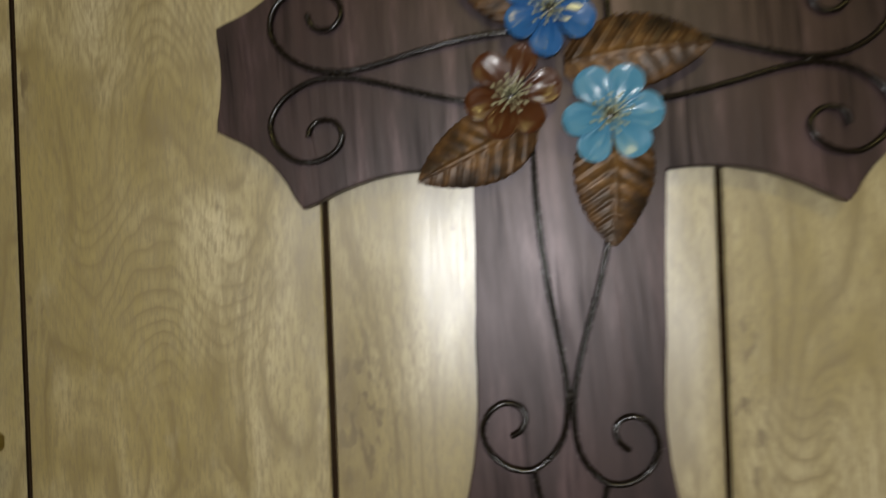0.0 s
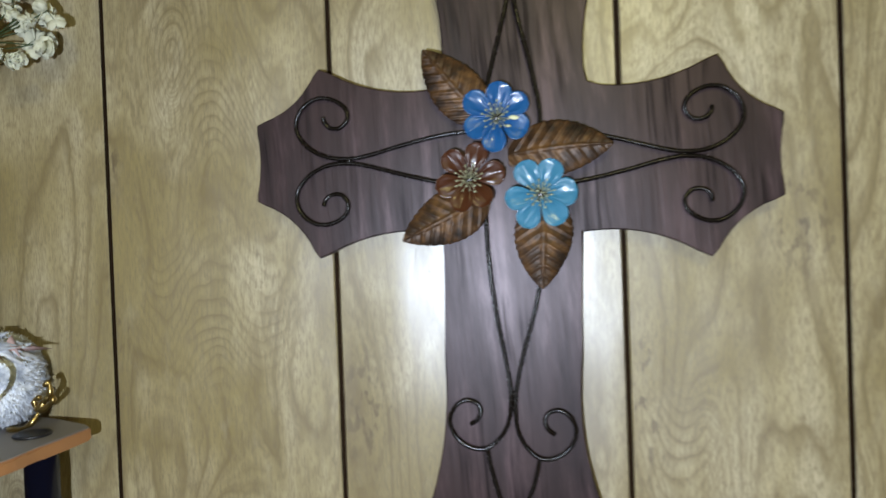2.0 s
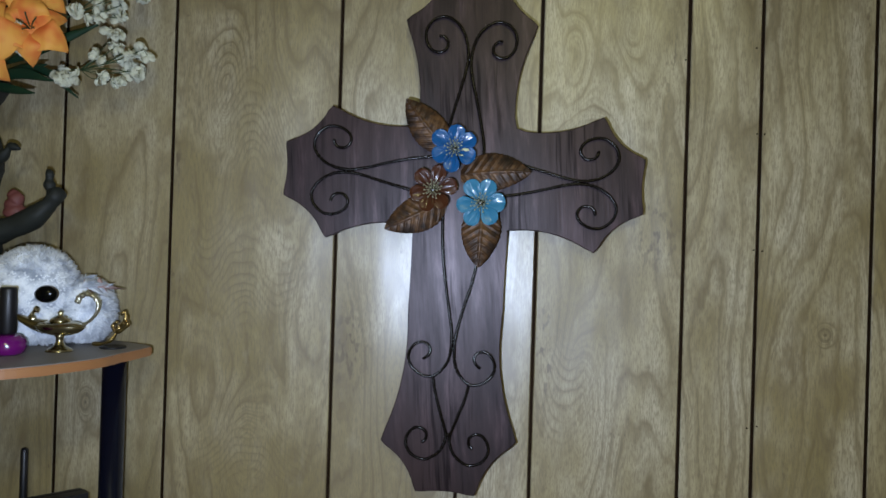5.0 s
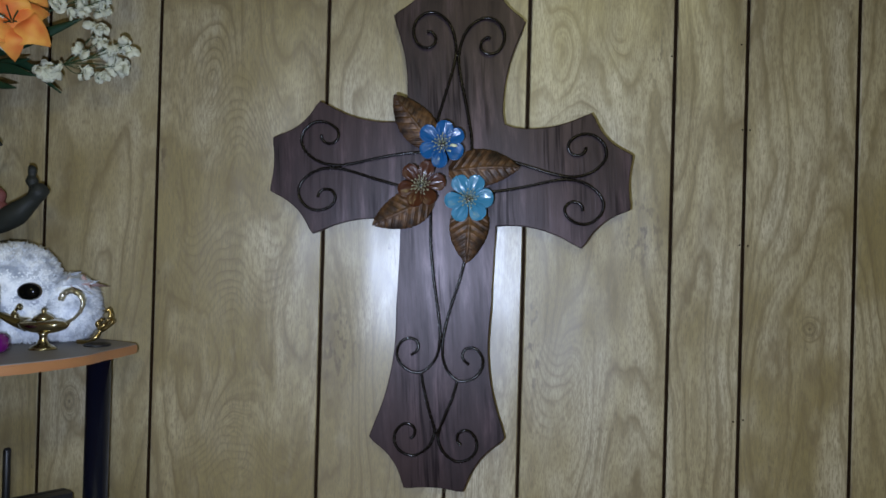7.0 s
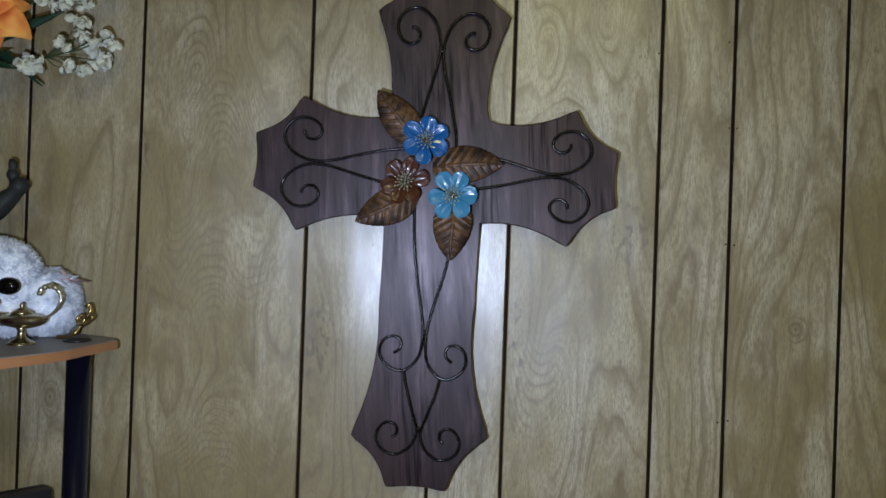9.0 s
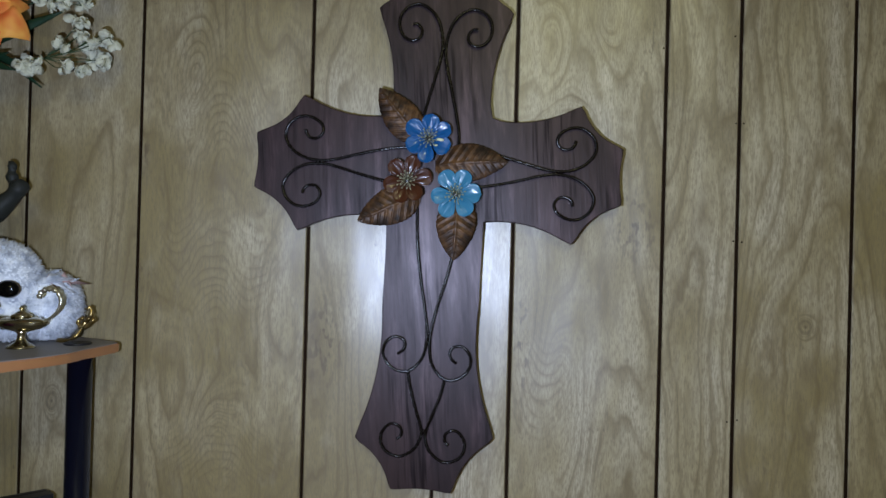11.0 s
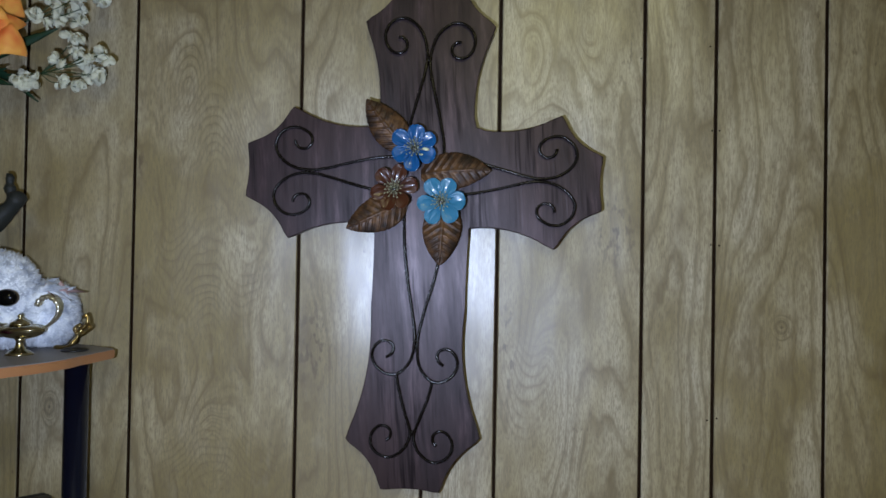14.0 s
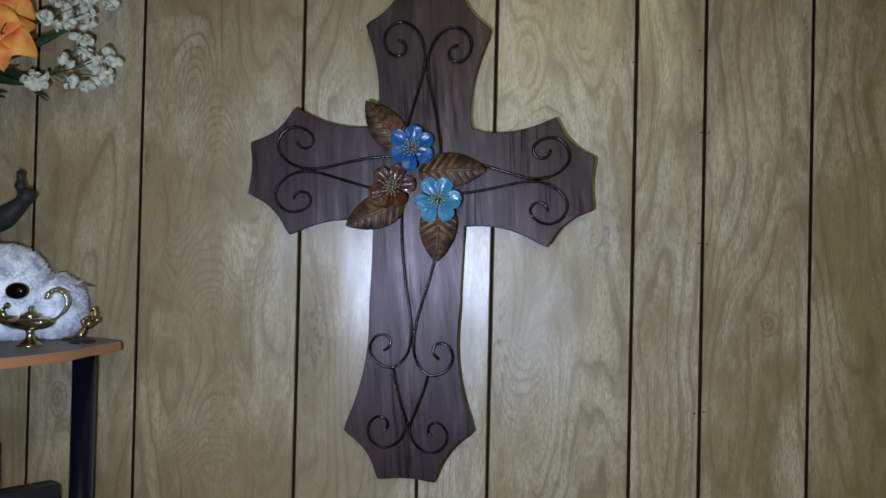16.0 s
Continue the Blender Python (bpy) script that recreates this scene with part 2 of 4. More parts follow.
def plain(name, colour, rough=0.5, metal=0.0, vary=0.25, scale=60.0, bump=0.0, spec=0.5, coat=0.0):
    """A surface of one stuff with mottled colour and gloss."""
    n = Net(name, rough, metal, spec)
    k = n.noise(n.local(), scale, 4.0, 0.6)
    g = n.noise(n.local(), scale / 9, 2.0, 0.5)
    low = tuple(v * (1 - vary) for v in colour)
    high = tuple(min(1, v * (1 + vary)) for v in colour)
    n.colour(n.mix(n.math("MULTIPLY_ADD", g, 0.5, n.math("MULTIPLY", k, 0.5)), low, high))
    n.rough(n.math("MULTIPLY_ADD", k, 0.16, rough - 0.08))
    if bump:
        n.bump(k, bump, 0.001)
    if coat:
        n.b.inputs["Coat Weight"].default_value, n.b.inputs["Coat Roughness"].default_value = coat, 0.08
    return n.m


def leaf_metal():
    """Burnished bronze-brown paint: dark in the hollows of the print, rubbed gold in streaks."""
    n = Net("bronzed_leaf", 0.46, 0.2, 0.4)
    k = n.noise(n.local(), 70.0, 4.0, 0.65)
    g = n.noise(n.local(), 420.0, 2.0, 0.6)
    c = n.ramp(k, (0.34, (0.010, 0.005, 0.002)), (0.50, (0.058, 0.027, 0.009)), (0.70, (0.150, 0.072, 0.022)))
    n.colour(n.mix(n.ramp(g, (0.45, 0.0), (0.8, 0.5)), c, (0.05, 0.022, 0.01)))
    n.bump(g, 0.15, 0.0006)
    return n.m


def enamel(name, colour, worn):
    """Glossy enamel, thin and paler in places."""
    n = Net(name, 0.30, 0, 0.30)
    k = n.noise(n.local(), 45.0, 3.0, 0.6)
    c = n.mix(n.ramp(k, (0.40, 0.0), (0.75, 0.6)), colour, worn)
    n.colour(c)
    n.b.inputs["Coat Weight"].default_value, n.b.inputs["Coat Roughness"].default_value = 0.16, 0.10
    n.bump(n.noise(n.local(), 300.0, 2.0), 0.06, 0.0005)
    return n.m


def fur_material():
    n = Net("grey_white_plush", 0.9, 0, 0.2)
    p = n.local()
    k = n.noise(p, 55.0, 3.0, 0.6)
    c = n.ramp(k, (0.34, (0.30, 0.33, 0.39)), (0.48, (0.56, 0.59, 0.64)), (0.62, (0.80, 0.82, 0.84)))
    n.colour(c)
    n.b.inputs["Sheen Weight"].default_value = 0.4
    return n.m


def screen_material():
    n = Net("lit_screen", 0.3)
    x, y, z = n.xyz(n.local())
    c = n.mix(n.ramp(n.math("ADD", n.math("MULTIPLY_ADD", x, 12.0, 1.2), n.math("MULTIPLY", n.noise(n.local(), 40.0, 2.0), 0.12)), (0.60, 0.0), (0.66, 1.0)), (0.80, 0.88, 1.0), (0.12, 0.36, 0.95))
    n.colour((0.02, 0.02, 0.02))
    n.put(n.b.inputs["Emission Color"], c)
    n.b.inputs["Emission Strength"].default_value = 1.1
    return n.m


def petal_orange():
    n = Net("silk_lily_petal", 0.62, 0, 0.3)
    k = n.noise(n.local(), 34.0, 2.0, 0.5)
    c = n.ramp(k, (0.34, (0.72, 0.15, 0.03)), (0.48, (0.80, 0.25, 0.05)), (0.64, (0.86, 0.40, 0.07)))
    n.colour(c)
    n.b.inputs["Transmission Weight"].default_value = 0.0
    n.bump(n.noise(n.local(), 240.0, 2.0), 0.15, 0.0008)
    return n.m


M_PANEL = panel_material()
M_BOARD = walnut_material()
M_GROOVE = plain("groove_paint", (0.018, 0.010, 0.005), 0.9, 0, 0.3, 90, 0.0, 0.1)
M_WIRE = plain("dark_bronze_wire", (0.005, 0.0035, 0.003), 0.26, 0.0, 0.4, 300, 0.1, 0.3)
M_LEAF = leaf_metal()
M_BLUE = enamel("blue_enamel", (0.007, 0.070, 0.215), (0.016, 0.105, 0.27))
M_AQUA = enamel("light_blue_enamel", (0.034, 0.165, 0.275), (0.060, 0.215, 0.33))
M_RUST = enamel("rust_brown_enamel", (0.046, 0.0135, 0.0045), (0.075, 0.024, 0.009))
M_BEAD = plain("tarnished_bead", (0.40, 0.41, 0.27), 0.42, 0.3, 0.6, 400)
M_CHIP = plain("bare_chip", (0.60, 0.60, 0.36), 0.5)
M_BLACK = plain("black_painted_metal", (0.003, 0.004, 0.010), 0.22, 0.0, 0.3, 60, 0.0, 0.4)
M_PLASTIC = plain("black_plastic", (0.004, 0.004, 0.006), 0.45, 0, 0.3, 160, 0.05)
M_TOP = plain("grey_laminate", (0.20, 0.185, 0.175), 0.5, 0, 0.2, 140, 0.03)
M_EDGE = plain("beech_edge_band", (0.33, 0.150, 0.055), 0.45, 0, 0.20, 26, 0.03)
M_FUR = fur_material()
M_FACE = plain("white_plush", (0.80, 0.82, 0.84), 0.95, 0, 0.10, 60, 0.3, 0.2)
M_PINK = plain("dusty_pink_plush", (0.42, 0.29, 0.27), 0.9, 0, 0.2, 60, 0.3, 0.2)
M_EYE = plain("black_glass_eye", (0.002, 0.002, 0.002), 0.16, 0, 0.2, 30, 0, 0.15)
M_RIM = plain("amber_eye_rim", (0.07, 0.045, 0.02), 0.3)
M_BRASS = plain("polished_brass", (0.42, 0.37, 0.23), 0.22, 1.0, 0.22, 50, 0.04)
M_PALE = plain("worn_pale_brass", (0.70, 0.68, 0.56), 0.34, 1.0, 0.25, 300, 0.4)
M_GOLD = plain("gold_ornament", (0.36, 0.26, 0.10), 0.30, 1.0, 0.4, 150, 0.3)
M_PURPLE = plain("purple_lacquer", (0.12, 0.003, 0.115), 0.12, 0, 0.2, 50, 0, 0.6, 0.6)
M_BARK = plain("painted_bark", (0.017, 0.019, 0.016), 0.62, 0, 0.85, 70, 0.9, 0.3)
M_RED = plain("faded_red_paint", (0.15, 0.045, 0.038), 0.6, 0, 0.4, 120, 0.3)
M_LILY = petal_orange()
M_GREEN = plain("silk_leaf_green", (0.008, 0.034, 0.014), 0.5, 0, 0.6, 60, 0.2)
M_STEM = plain("green_stem", (0.030, 0.060, 0.022), 0.6, 0, 0.3, 90)
M_WHITE = plain("white_silk_floret", (0.60, 0.60, 0.46), 0.8, 0, 0.14, 200, 0.1, 0.2)
M_SCREEN = screen_material()
M_PLASTER = plain("cream_wall_paint", (0.62, 0.58, 0.48), 0.7, 0, 0.08, 20, 0.1)
M_CEIL = plain("white_ceiling_paint", (0.75, 0.74, 0.70), 0.8, 0, 0.05, 30, 0.2)
M_CARPET = plain("brown_carpet", (0.16, 0.11, 0.07), 0.95, 0, 0.4, 220, 0.8)
led = Net("blue_led", 0.4)
led.colour((0.02, 0.02, 0.05))
led.b.inputs["Emission Color"].default_value = (0.1, 0.25, 1.0, 1)
led.b.inputs["Emission Strength"].default_value = 6.0
M_LED = led.m


# ---- mesh helpers ----
def mesh_of(name, bm, *mats, smooth=True):
    me = bpy.data.meshes.new(name)
    bmesh.ops.recalc_face_normals(bm, faces=bm.faces)
    bm.to_mesh(me)
    bm.free()
    for m in mats:
        me.materials.append(m)
    if smooth:
        for p in me.polygons:
            p.use_smooth = True
    return me


def part(name, bm, material, parent, label="", smooth=True, at=None):
    ob = new(name, mesh_of(name, bm, material, smooth=smooth))
    ob.parent = parent
    if at is not None:
        ob.matrix_local = at
    return tagged(ob, label)


def thing(name, m, label, category, group="", kind=""):
    ob = new(name)
    ob.empty_display_size = 0.02
    ob.matrix_world = m
    return tagged(ob, label, category, group, kind)


def solid(name, bm, mats, m, label, category, group="", smooth=True, kind=""):
    ob = new(name, mesh_of(name, bm, *mats, smooth=smooth))
    ob.matrix_world = m
    return tagged(ob, label, category, group, kind)


def box(x0, x1, y0, y1, z0, z1, bevel=0.0, seg=2):
    bm = bmesh.new()
    bmesh.ops.create_cube(bm, size=1.0)
    for v in bm.verts:
        v.co = Vector((x0 if v.co.x < 0 else x1, y0 if v.co.y < 0 else y1, z0 if v.co.z < 0 else z1))
    if bevel:
        bmesh.ops.bevel(bm, geom=bm.edges[:], offset=bevel, segments=seg, affect="EDGES", profile=0.5)
    return bm


def smooth_line(pts, steps=8):
    """A smooth line through the points."""
    p = [Vector(q) for q in pts]
    p = [2 * p[0] - p[1], *p, 2 * p[-1] - p[-2]]
    out = []
    for i in range(1, len(p) - 2):
        a, b, c, d = p[i - 1:i + 3]
        for k in range(steps):
            t = k / steps
            out.append(0.5 * (2 * b + (c - a) * t + (2 * a - 5 * b + 4 * c - d) * t * t + (3 * b - a - 3 * c + d) * t ** 3))
    return out + [p[-2]]


def tube(line, radius, sides=8, bm=None, caps=True):
    """A round bar along a line; radius is a number or a function of 0..1."""
    bm = bm or bmesh.new()
    rings, up = [], None
    for i, p in enumerate(line):
        d = (line[min(i + 1, len(line) - 1)] - line[max(i - 1, 0)]).normalized()
        if up is None:
            up = d.orthogonal().normalized()
        up = (up - d * up.dot(d)).normalized()
        side = d.cross(up)
        r = radius(i / (len(line) - 1)) if callable(radius) else radius
        rings.append([bm.verts.new(p + r * (math.cos(a) * up + math.sin(a) * side)) for a in (2 * math.pi * k / sides for k in range(sides))])
    for a, b in zip(rings, rings[1:]):
        for k in range(sides):
            bm.faces.new((a[k], a[(k + 1) % sides], b[(k + 1) % sides], b[k]))
    if caps:
        bm.faces.new(rings[0][::-1])
        bm.faces.new(rings[-1])
    return bm


def lathe(profile, sides=32, bm=None, close=True):
    """A turned body from (radius, height) pairs."""
    bm = bm or bmesh.new()
    rings = [[bm.verts.new((r * math.cos(2 * math.pi * k / sides), r * math.sin(2 * math.pi * k / sides), z)) for k in range(sides)] for r, z in profile]
    for a, b in zip(rings, rings[1:]):
        for k in range(sides):
            bm.faces.new((a[k], a[(k + 1) % sides], b[(k + 1) % sides], b[k]))
    if close:
        bm.faces.new(rings[0][::-1])
        bm.faces.new(rings[-1])
    return bm


def sheet(f, n, m, thick, bm=None):
    """A thin solid skin over f(s, w), s in 0..1, w in -1..1, with its thickness along -normal (local z)."""
    bm = bm or bmesh.new()
    up = [[bm.verts.new(f(i / n, 2 * j / m - 1)) for j in range(m + 1)] for i in range(n + 1)]
    lo = [[bm.verts.new(v.co - Vector((0, 0, thick))) for v in row] for row in up]
    for i in range(n):
        for j in range(m):
            bm.faces.new((up[i][j], up[i + 1][j], up[i + 1][j + 1], up[i][j + 1]))
            bm.faces.new((lo[i][j], lo[i][j + 1], lo[i + 1][j + 1], lo[i + 1][j]))
    for i in range(n):
        bm.faces.new((up[i][0], lo[i][0], lo[i + 1][0], up[i + 1][0]))
        bm.faces.new((up[i][m], up[i + 1][m], lo[i + 1][m], lo[i][m]))
    for j in range(m):
        bm.faces.new((up[0][j], up[0][j + 1], lo[0][j + 1], lo[0][j]))
        bm.faces.new((up[n][j], lo[n][j], lo[n][j + 1], up[n][j + 1]))
    return bm


# ---- the room ----
X0, X1, YB, H = -1.55, 1.75, -3.2, 2.4
tagged(solid("floor", box(X0 - 0.1, X1 + 0.1, YB - 0.1, 0.12, -0.1, 0.0), [M_CARPET], Matrix(), "brown carpet floor of the room", "floor", kind="structure", smooth=False))
tagged(solid("ceiling", box(X0 - 0.1, X1 + 0.1, YB - 0.1, 0.12, H, H + 0.1), [M_CEIL], Matrix(), "plain white painted ceiling", "ceiling", kind="structure", smooth=False))
tagged(solid("wall_south", box(X0, X1, YB - 0.1, YB, 0, H), [M_PLASTER], Matrix(), "plain cream wall behind the camera", "wall", kind="structure", smooth=False))
tagged(solid("wall_west", box(X0 - 0.1, X0, YB - 0.1, 0.12, 0, H), [M_PLASTER], Matrix(), "plain cream side wall", "wall", kind="structure", smooth=False))
tagged(solid("wall_east", box(X1, X1 + 0.1, YB - 0.1, 0.12, 0, H), [M_PLASTER], Matrix(), "plain cream side wall", "wall", kind="structure", smooth=False))
wall = solid("wall_north", box(X0, X1, 0.0045, 0.12, 0, H), [M_GROOVE], Matrix(), "wood-grain panelled wall with dark upright grooves", "wall", kind="structure", smooth=False)

# grooves of the panelling, west to east
GROOVES = (X0, -1.36, -1.16, -0.95, -0.80, -0.551, -0.387, -0.1445, 0.0365, 0.1385, 0.3395, 0.4375, 0.5865, 0.75, 0.90, 1.14, 1.24, 1.42, X1)


def plank(x0, x1):
    """One board of the panelling with eased long edges."""
    bm, g, e = bmesh.new(), 0.0023, 0.0012
    a, b = x0 + g, x1 - g
    prof = ((a, 0.0045), (a, 0.0016), (a + e, 0.0), (b - e, 0.0), (b, 0.0016), (b, 0.0045))
    lo = [bm.verts.new((x, y, 0)) for x, y in prof]
    hi = [bm.verts.new((x, y, H)) for x, y in prof]
    for i in range(5):
        bm.faces.new((lo[i], lo[i + 1], hi[i + 1], hi[i])).material_index = 0 if 1 <= i <= 3 else 1
    bm.faces.new(lo)
    bm.faces.new(hi)
    return bm


for a, b in zip(GROOVES, GROOVES[1:]):
    part("plank", plank(a, b), M_PANEL, wall, smooth=False).data.materials.append(M_GROOVE)

nail = None
for nx, nz in ((0.4285, 1.727), (0.4425, 1.610), (0.4325, 1.610), (0.4435, 1.451), (0.4325, 1.452), (0.4300, 1.210), (0.4430, 1.213), (0.3345, 1.71)):
    if nail is None:
        nail = part("nail", lathe(((0.0013, 0.0), (0.0012, 0.0005), (0.0006, 0.0008)), 8), M_GROOVE, wall, "small dark panel nail", at=pose(nx, 0, nz, 90, 0, 0))
    else:
        o = nail.copy()
        scene.collection.objects.link(o)
        o.matrix_local = pose(nx, 0, nz, 90, 0, 0)

# ---- the wall cross ----
# local axes: x along the arms, z up, y into the wall; the face lies at y = 0
cross = thing("wall_cross", pose(0.0350, -0.024, 1.5397, 0, 1.6, 0), "large dark walnut-stained wooden wall cross with wire scrolls and enamel flowers", "wall cross")


def bow(p, q, sag, n=9):
    """Points from p towards q on a curve that dips by sag to the right of the way."""
    p, q = Vector(p), Vector(q)
    d = q - p
    nrm = Vector((d.y, -d.x)).normalized()
    return [p + d * (k / n) + nrm * (4 * sag * (k / n) * (1 - k / n)) for k in range(n)]


def cross_outline():
    ARM, SH, SW, LW, TIP = 0.2508, 0.1875, 0.0930, 0.0960, 0.0380
    # clockwise from the top's west tip
    c = [(-0.040, 0.281), (0.040, 0.281), (0.093, 0.212), (0.0680, 0.0680), (SH, SW), (ARM - 0.005, TIP - 0.001), (ARM - 0.004, -TIP - 0.001), (SH - 0.004, -LW), (0.0655, -0.070),
         (0.0650, -0.190), (0.096, -0.358), (0.0415, -0.4355), (-0.0415, -0.4355), (-0.095, -0.369), (-0.0650, -0.190), (-0.0655, -0.070),
         (-SH, -LW), (-ARM, -TIP), (-ARM, TIP), (-SH, SW), (-0.0670, 0.0680), (-0.093, 0.214)]
    sag = [0.005, 0.011, 0.011, 0.012, 0.011, 0.005, 0.011, 0.012, 0.001, 0.012, 0.011, 0.005, 0.011, 0.012, 0.001, 0.012, 0.011, 0.005, 0.011, 0.012, 0.011, 0.011]
    pts = []
    for i, p in enumerate(c):
        pts += bow(p, c[(i + 1) % len(c)], sag[i])
    keep = {i * 9 for i, p in enumerate(c) if abs(p[0]) < 0.067 and abs(abs(p[1]) - 0.068) < 0.004}
    for _ in range(1):
        pts = [p if i in keep else (pts[i - 1] + 4.5 * p + pts[(i + 1) % len(pts)]) / 6.5 for i, p in enumerate(pts)]
    return pts


def board_mesh():
    bm = bmesh.new()
    pts = cross_outline()
    f = bm.faces.new([bm.verts.new((p.x, 0.010, p.y)) for p in pts])
    ext = bmesh.ops.extrude_face_region(bm, geom=[f])
    new_v = [e for e in ext["geom"] if isinstance(e, bmesh.types.BMVert)]
    for v in new_v:
        v.co.y = 0.0
    front = [e for e in bm.edges if all(abs(v.co.y) < 1e-6 for v in e.verts)]
    bmesh.ops.bevel(bm, geom=front, offset=0.0013, segments=2, affect="EDGES", profile=0.5)
    bmesh.ops.triangulate(bm, faces=[f for f in bm.faces if len(f.verts) > 4])
    return bm


part("board", board_mesh(), M_BOARD, cross, smooth=False)
for u, v in ((0, 0.16), (0, -0.28)):
    part("spacer", box(u - 0.02, u + 0.02, 0.010, 0.0242, v - 0.02, v + 0.02), M_GROOVE, cross, smooth=False)

WIRE, LIFT = 0.0021, 0.0040


def scroll(points, turn=0.0, flip=1, steps=7, dv=0.0):
    """A wire from (along, off) pairs of an arm, turned to that arm."""
    c, s = math.cos(radians(turn)), math.sin(radians(turn))
    line = []
    for k, (a, b) in enumerate(points):
        b *= flip
        line.append((a * c - b * s, -LIFT - 0.0008 * math.sin(k * 1.7 + turn), a * s + b * c + dv))
    return part("scroll_wire", tube(smooth_line(line, steps), WIRE, 8), M_WIRE, cross)


SIDE = [(0.030, 0.0255), (0.050, 0.0245), (0.075, 0.0205), (0.105, 0.0135), (0.135, 0.0055), (0.156, 0.0021), (0.178, 0.0045), (0.197, 0.0150), (0.2075, 0.0310), (0.204, 0.0480), (0.190, 0.0595),
        (0.174, 0.0600), (0.160, 0.0520), (0.1565, 0.0410), (0.163, 0.0325), (0.173, 0.0320), (0.179, 0.0370), (0.1805, 0.0430)]
for turn in (0, 180):
    for flip in (1, -1):
        scroll(SIDE, turn, flip)
TOP = [(0.030, 0.0265), (0.055, 0.0250), (0.085, 0.0185), (0.115, 0.0110), (0.140, 0.0050), (0.160, 0.0021), (0.180, 0.0040), (0.199, 0.0110), (0.212, 0.0230), (0.2175, 0.0370), (0.212, 0.0520), (0.199, 0.0605),
       (0.184, 0.0605), (0.172, 0.0530), (0.168, 0.0420), (0.173, 0.0325), (0.183, 0.0310), (0.190, 0.0370), (0.190, 0.0430)]
scroll(TOP, 90, 1)
scroll([(a - 0.005, b * 1.02) for a, b in TOP], 90, -1)
LOW = [(0.030, 0.0245), (0.060, 0.0240), (0.100, 0.0215), (0.140, 0.0160), (0.180, 0.0085), (0.212, 0.0028), (0.232, 0.0022), (0.250, 0.0050), (0.264, 0.0130), (0.2735, 0.0260), (0.2725, 0.0410), (0.263, 0.0545),
       (0.249, 0.0600), (0.236, 0.0560), (0.2285, 0.0460), (0.2305, 0.0350), (0.238, 0.0305), (0.246, 0.0335), (0.251, 0.0400)]
scroll(LOW, -90, -1)
scroll([(a + (0.008 if a > 0.2 else 0.04 * (a - 0.03)), b * (1.28 if 0.07 < a < 0.15 else 1.1 if a < 0.19 else 0.97)) for a, b in LOW], -90, 1)
FOOT = [(0.274, 0.0250), (0.295, 0.0205), (0.320, 0.0130), (0.340, 0.0060), (0.352, 0.0028), (0.362, 0.0040), (0.375, 0.0105), (0.385, 0.0230), (0.3875, 0.0340), (0.382, 0.0480), (0.371, 0.0560), (0.358, 0.0560),
        (0.347, 0.0480), (0.3445, 0.0380), (0.3505, 0.0300), (0.360, 0.0300), (0.3645, 0.0350)]
scroll(FOOT, -90, -1)
scroll([(a + (0.008 if a < 0.3 else 0.004), b * 0.98) for a, b in FOOT], -90, 1)
for u, v in ((-0.0250, -0.2745), (0.0245, -0.2820)):
    bm = bmesh.new()
    bmesh.ops.create_icosphere(bm, subdivisions=2, radius=0.0027, matrix=Matrix.Translation((u, -LIFT, v)))
    part("weld_bead", bm, M_WIRE, cross, "small welded bead")
for u, v in ((-0.156, 0), (0.156, 0), (0, 0.160), (0, -0.222), (0, -0.352)):
    bm = bmesh.new()
    bmesh.ops.create_icosphere(bm, subdivisions=2, radius=0.0022, matrix=Matrix.Translation((u, -LIFT, v)) @ Matrix.Diagonal((1.6 if v == 0 else 1, 1, 1 if v == 0 else 1.6, 1)))
    part("weld_bead", bm, M_WIRE, cross)


def leaf_mesh(length, width, seed, curl=0.006):
    """An embossed metal leaf along +x, face up +z, with swept ribs, a spine and a toothed rim."""
    rnd = random.Random(seed)
    ph = rnd.random() * 6

    def f(s, w):
        prof = (math.sin(math.pi * min(1, s * 0.97 + 0.03) ** 0.80)) ** 0.72
        tooth = (s * 13 + ph + (0.4 if w > 0 else 0.0)) % 1.0
        half = 0.5 * width * prof * (0.965 + 0.055 * tooth)
        half = max(half, 0.0016)
        sweep = (s - 0.20 * abs(w) * prof) * 8.5 + ph * 0.2
        rib = math.exp(-((sweep % 1.0 - 0.5) / 0.17) ** 2)
        z = 0.0017 * rib * min(1, abs(w) * 5) * min(1, prof * 1.6) * (1 - 0.4 * abs(w)) + 0.0026 * math.exp(-(w / 0.055) ** 2) - 0.0050 * w * w * prof
        z += 0.0007 * math.sin(sweep * 12.6) * abs(w) + 0.010 * math.sin(math.pi * s * 0.85) + curl * s ** 6
        return Vector((length * s, half * w + 0.002 * math.sin(s * 3 + ph), z))

    return sheet(f, 84, 26, 0.0007)


def cross_face(u, v, ang, h, tilt=0.0):
    """On the cross's face, h out from it: local x towards ang (degrees from east), local z out of the face."""
    face = Matrix(((1, 0, 0, u), (0, 0, -1, -h), (0, 1, 0, v), (0, 0, 0, 1)))
    return face @ pose(0, 0, 0, 0, 0, ang) @ pose(0, 0, 0, 0, -tilt, 0)


def cross_spot(x, z):
    """World x, z to the cross's own axes."""
    c, s, dx, dz = math.cos(radians(1.6)), math.sin(radians(1.6)), x - 0.0350, z - 1.5397
    return c * dx - s * dz, s * dx + c * dz


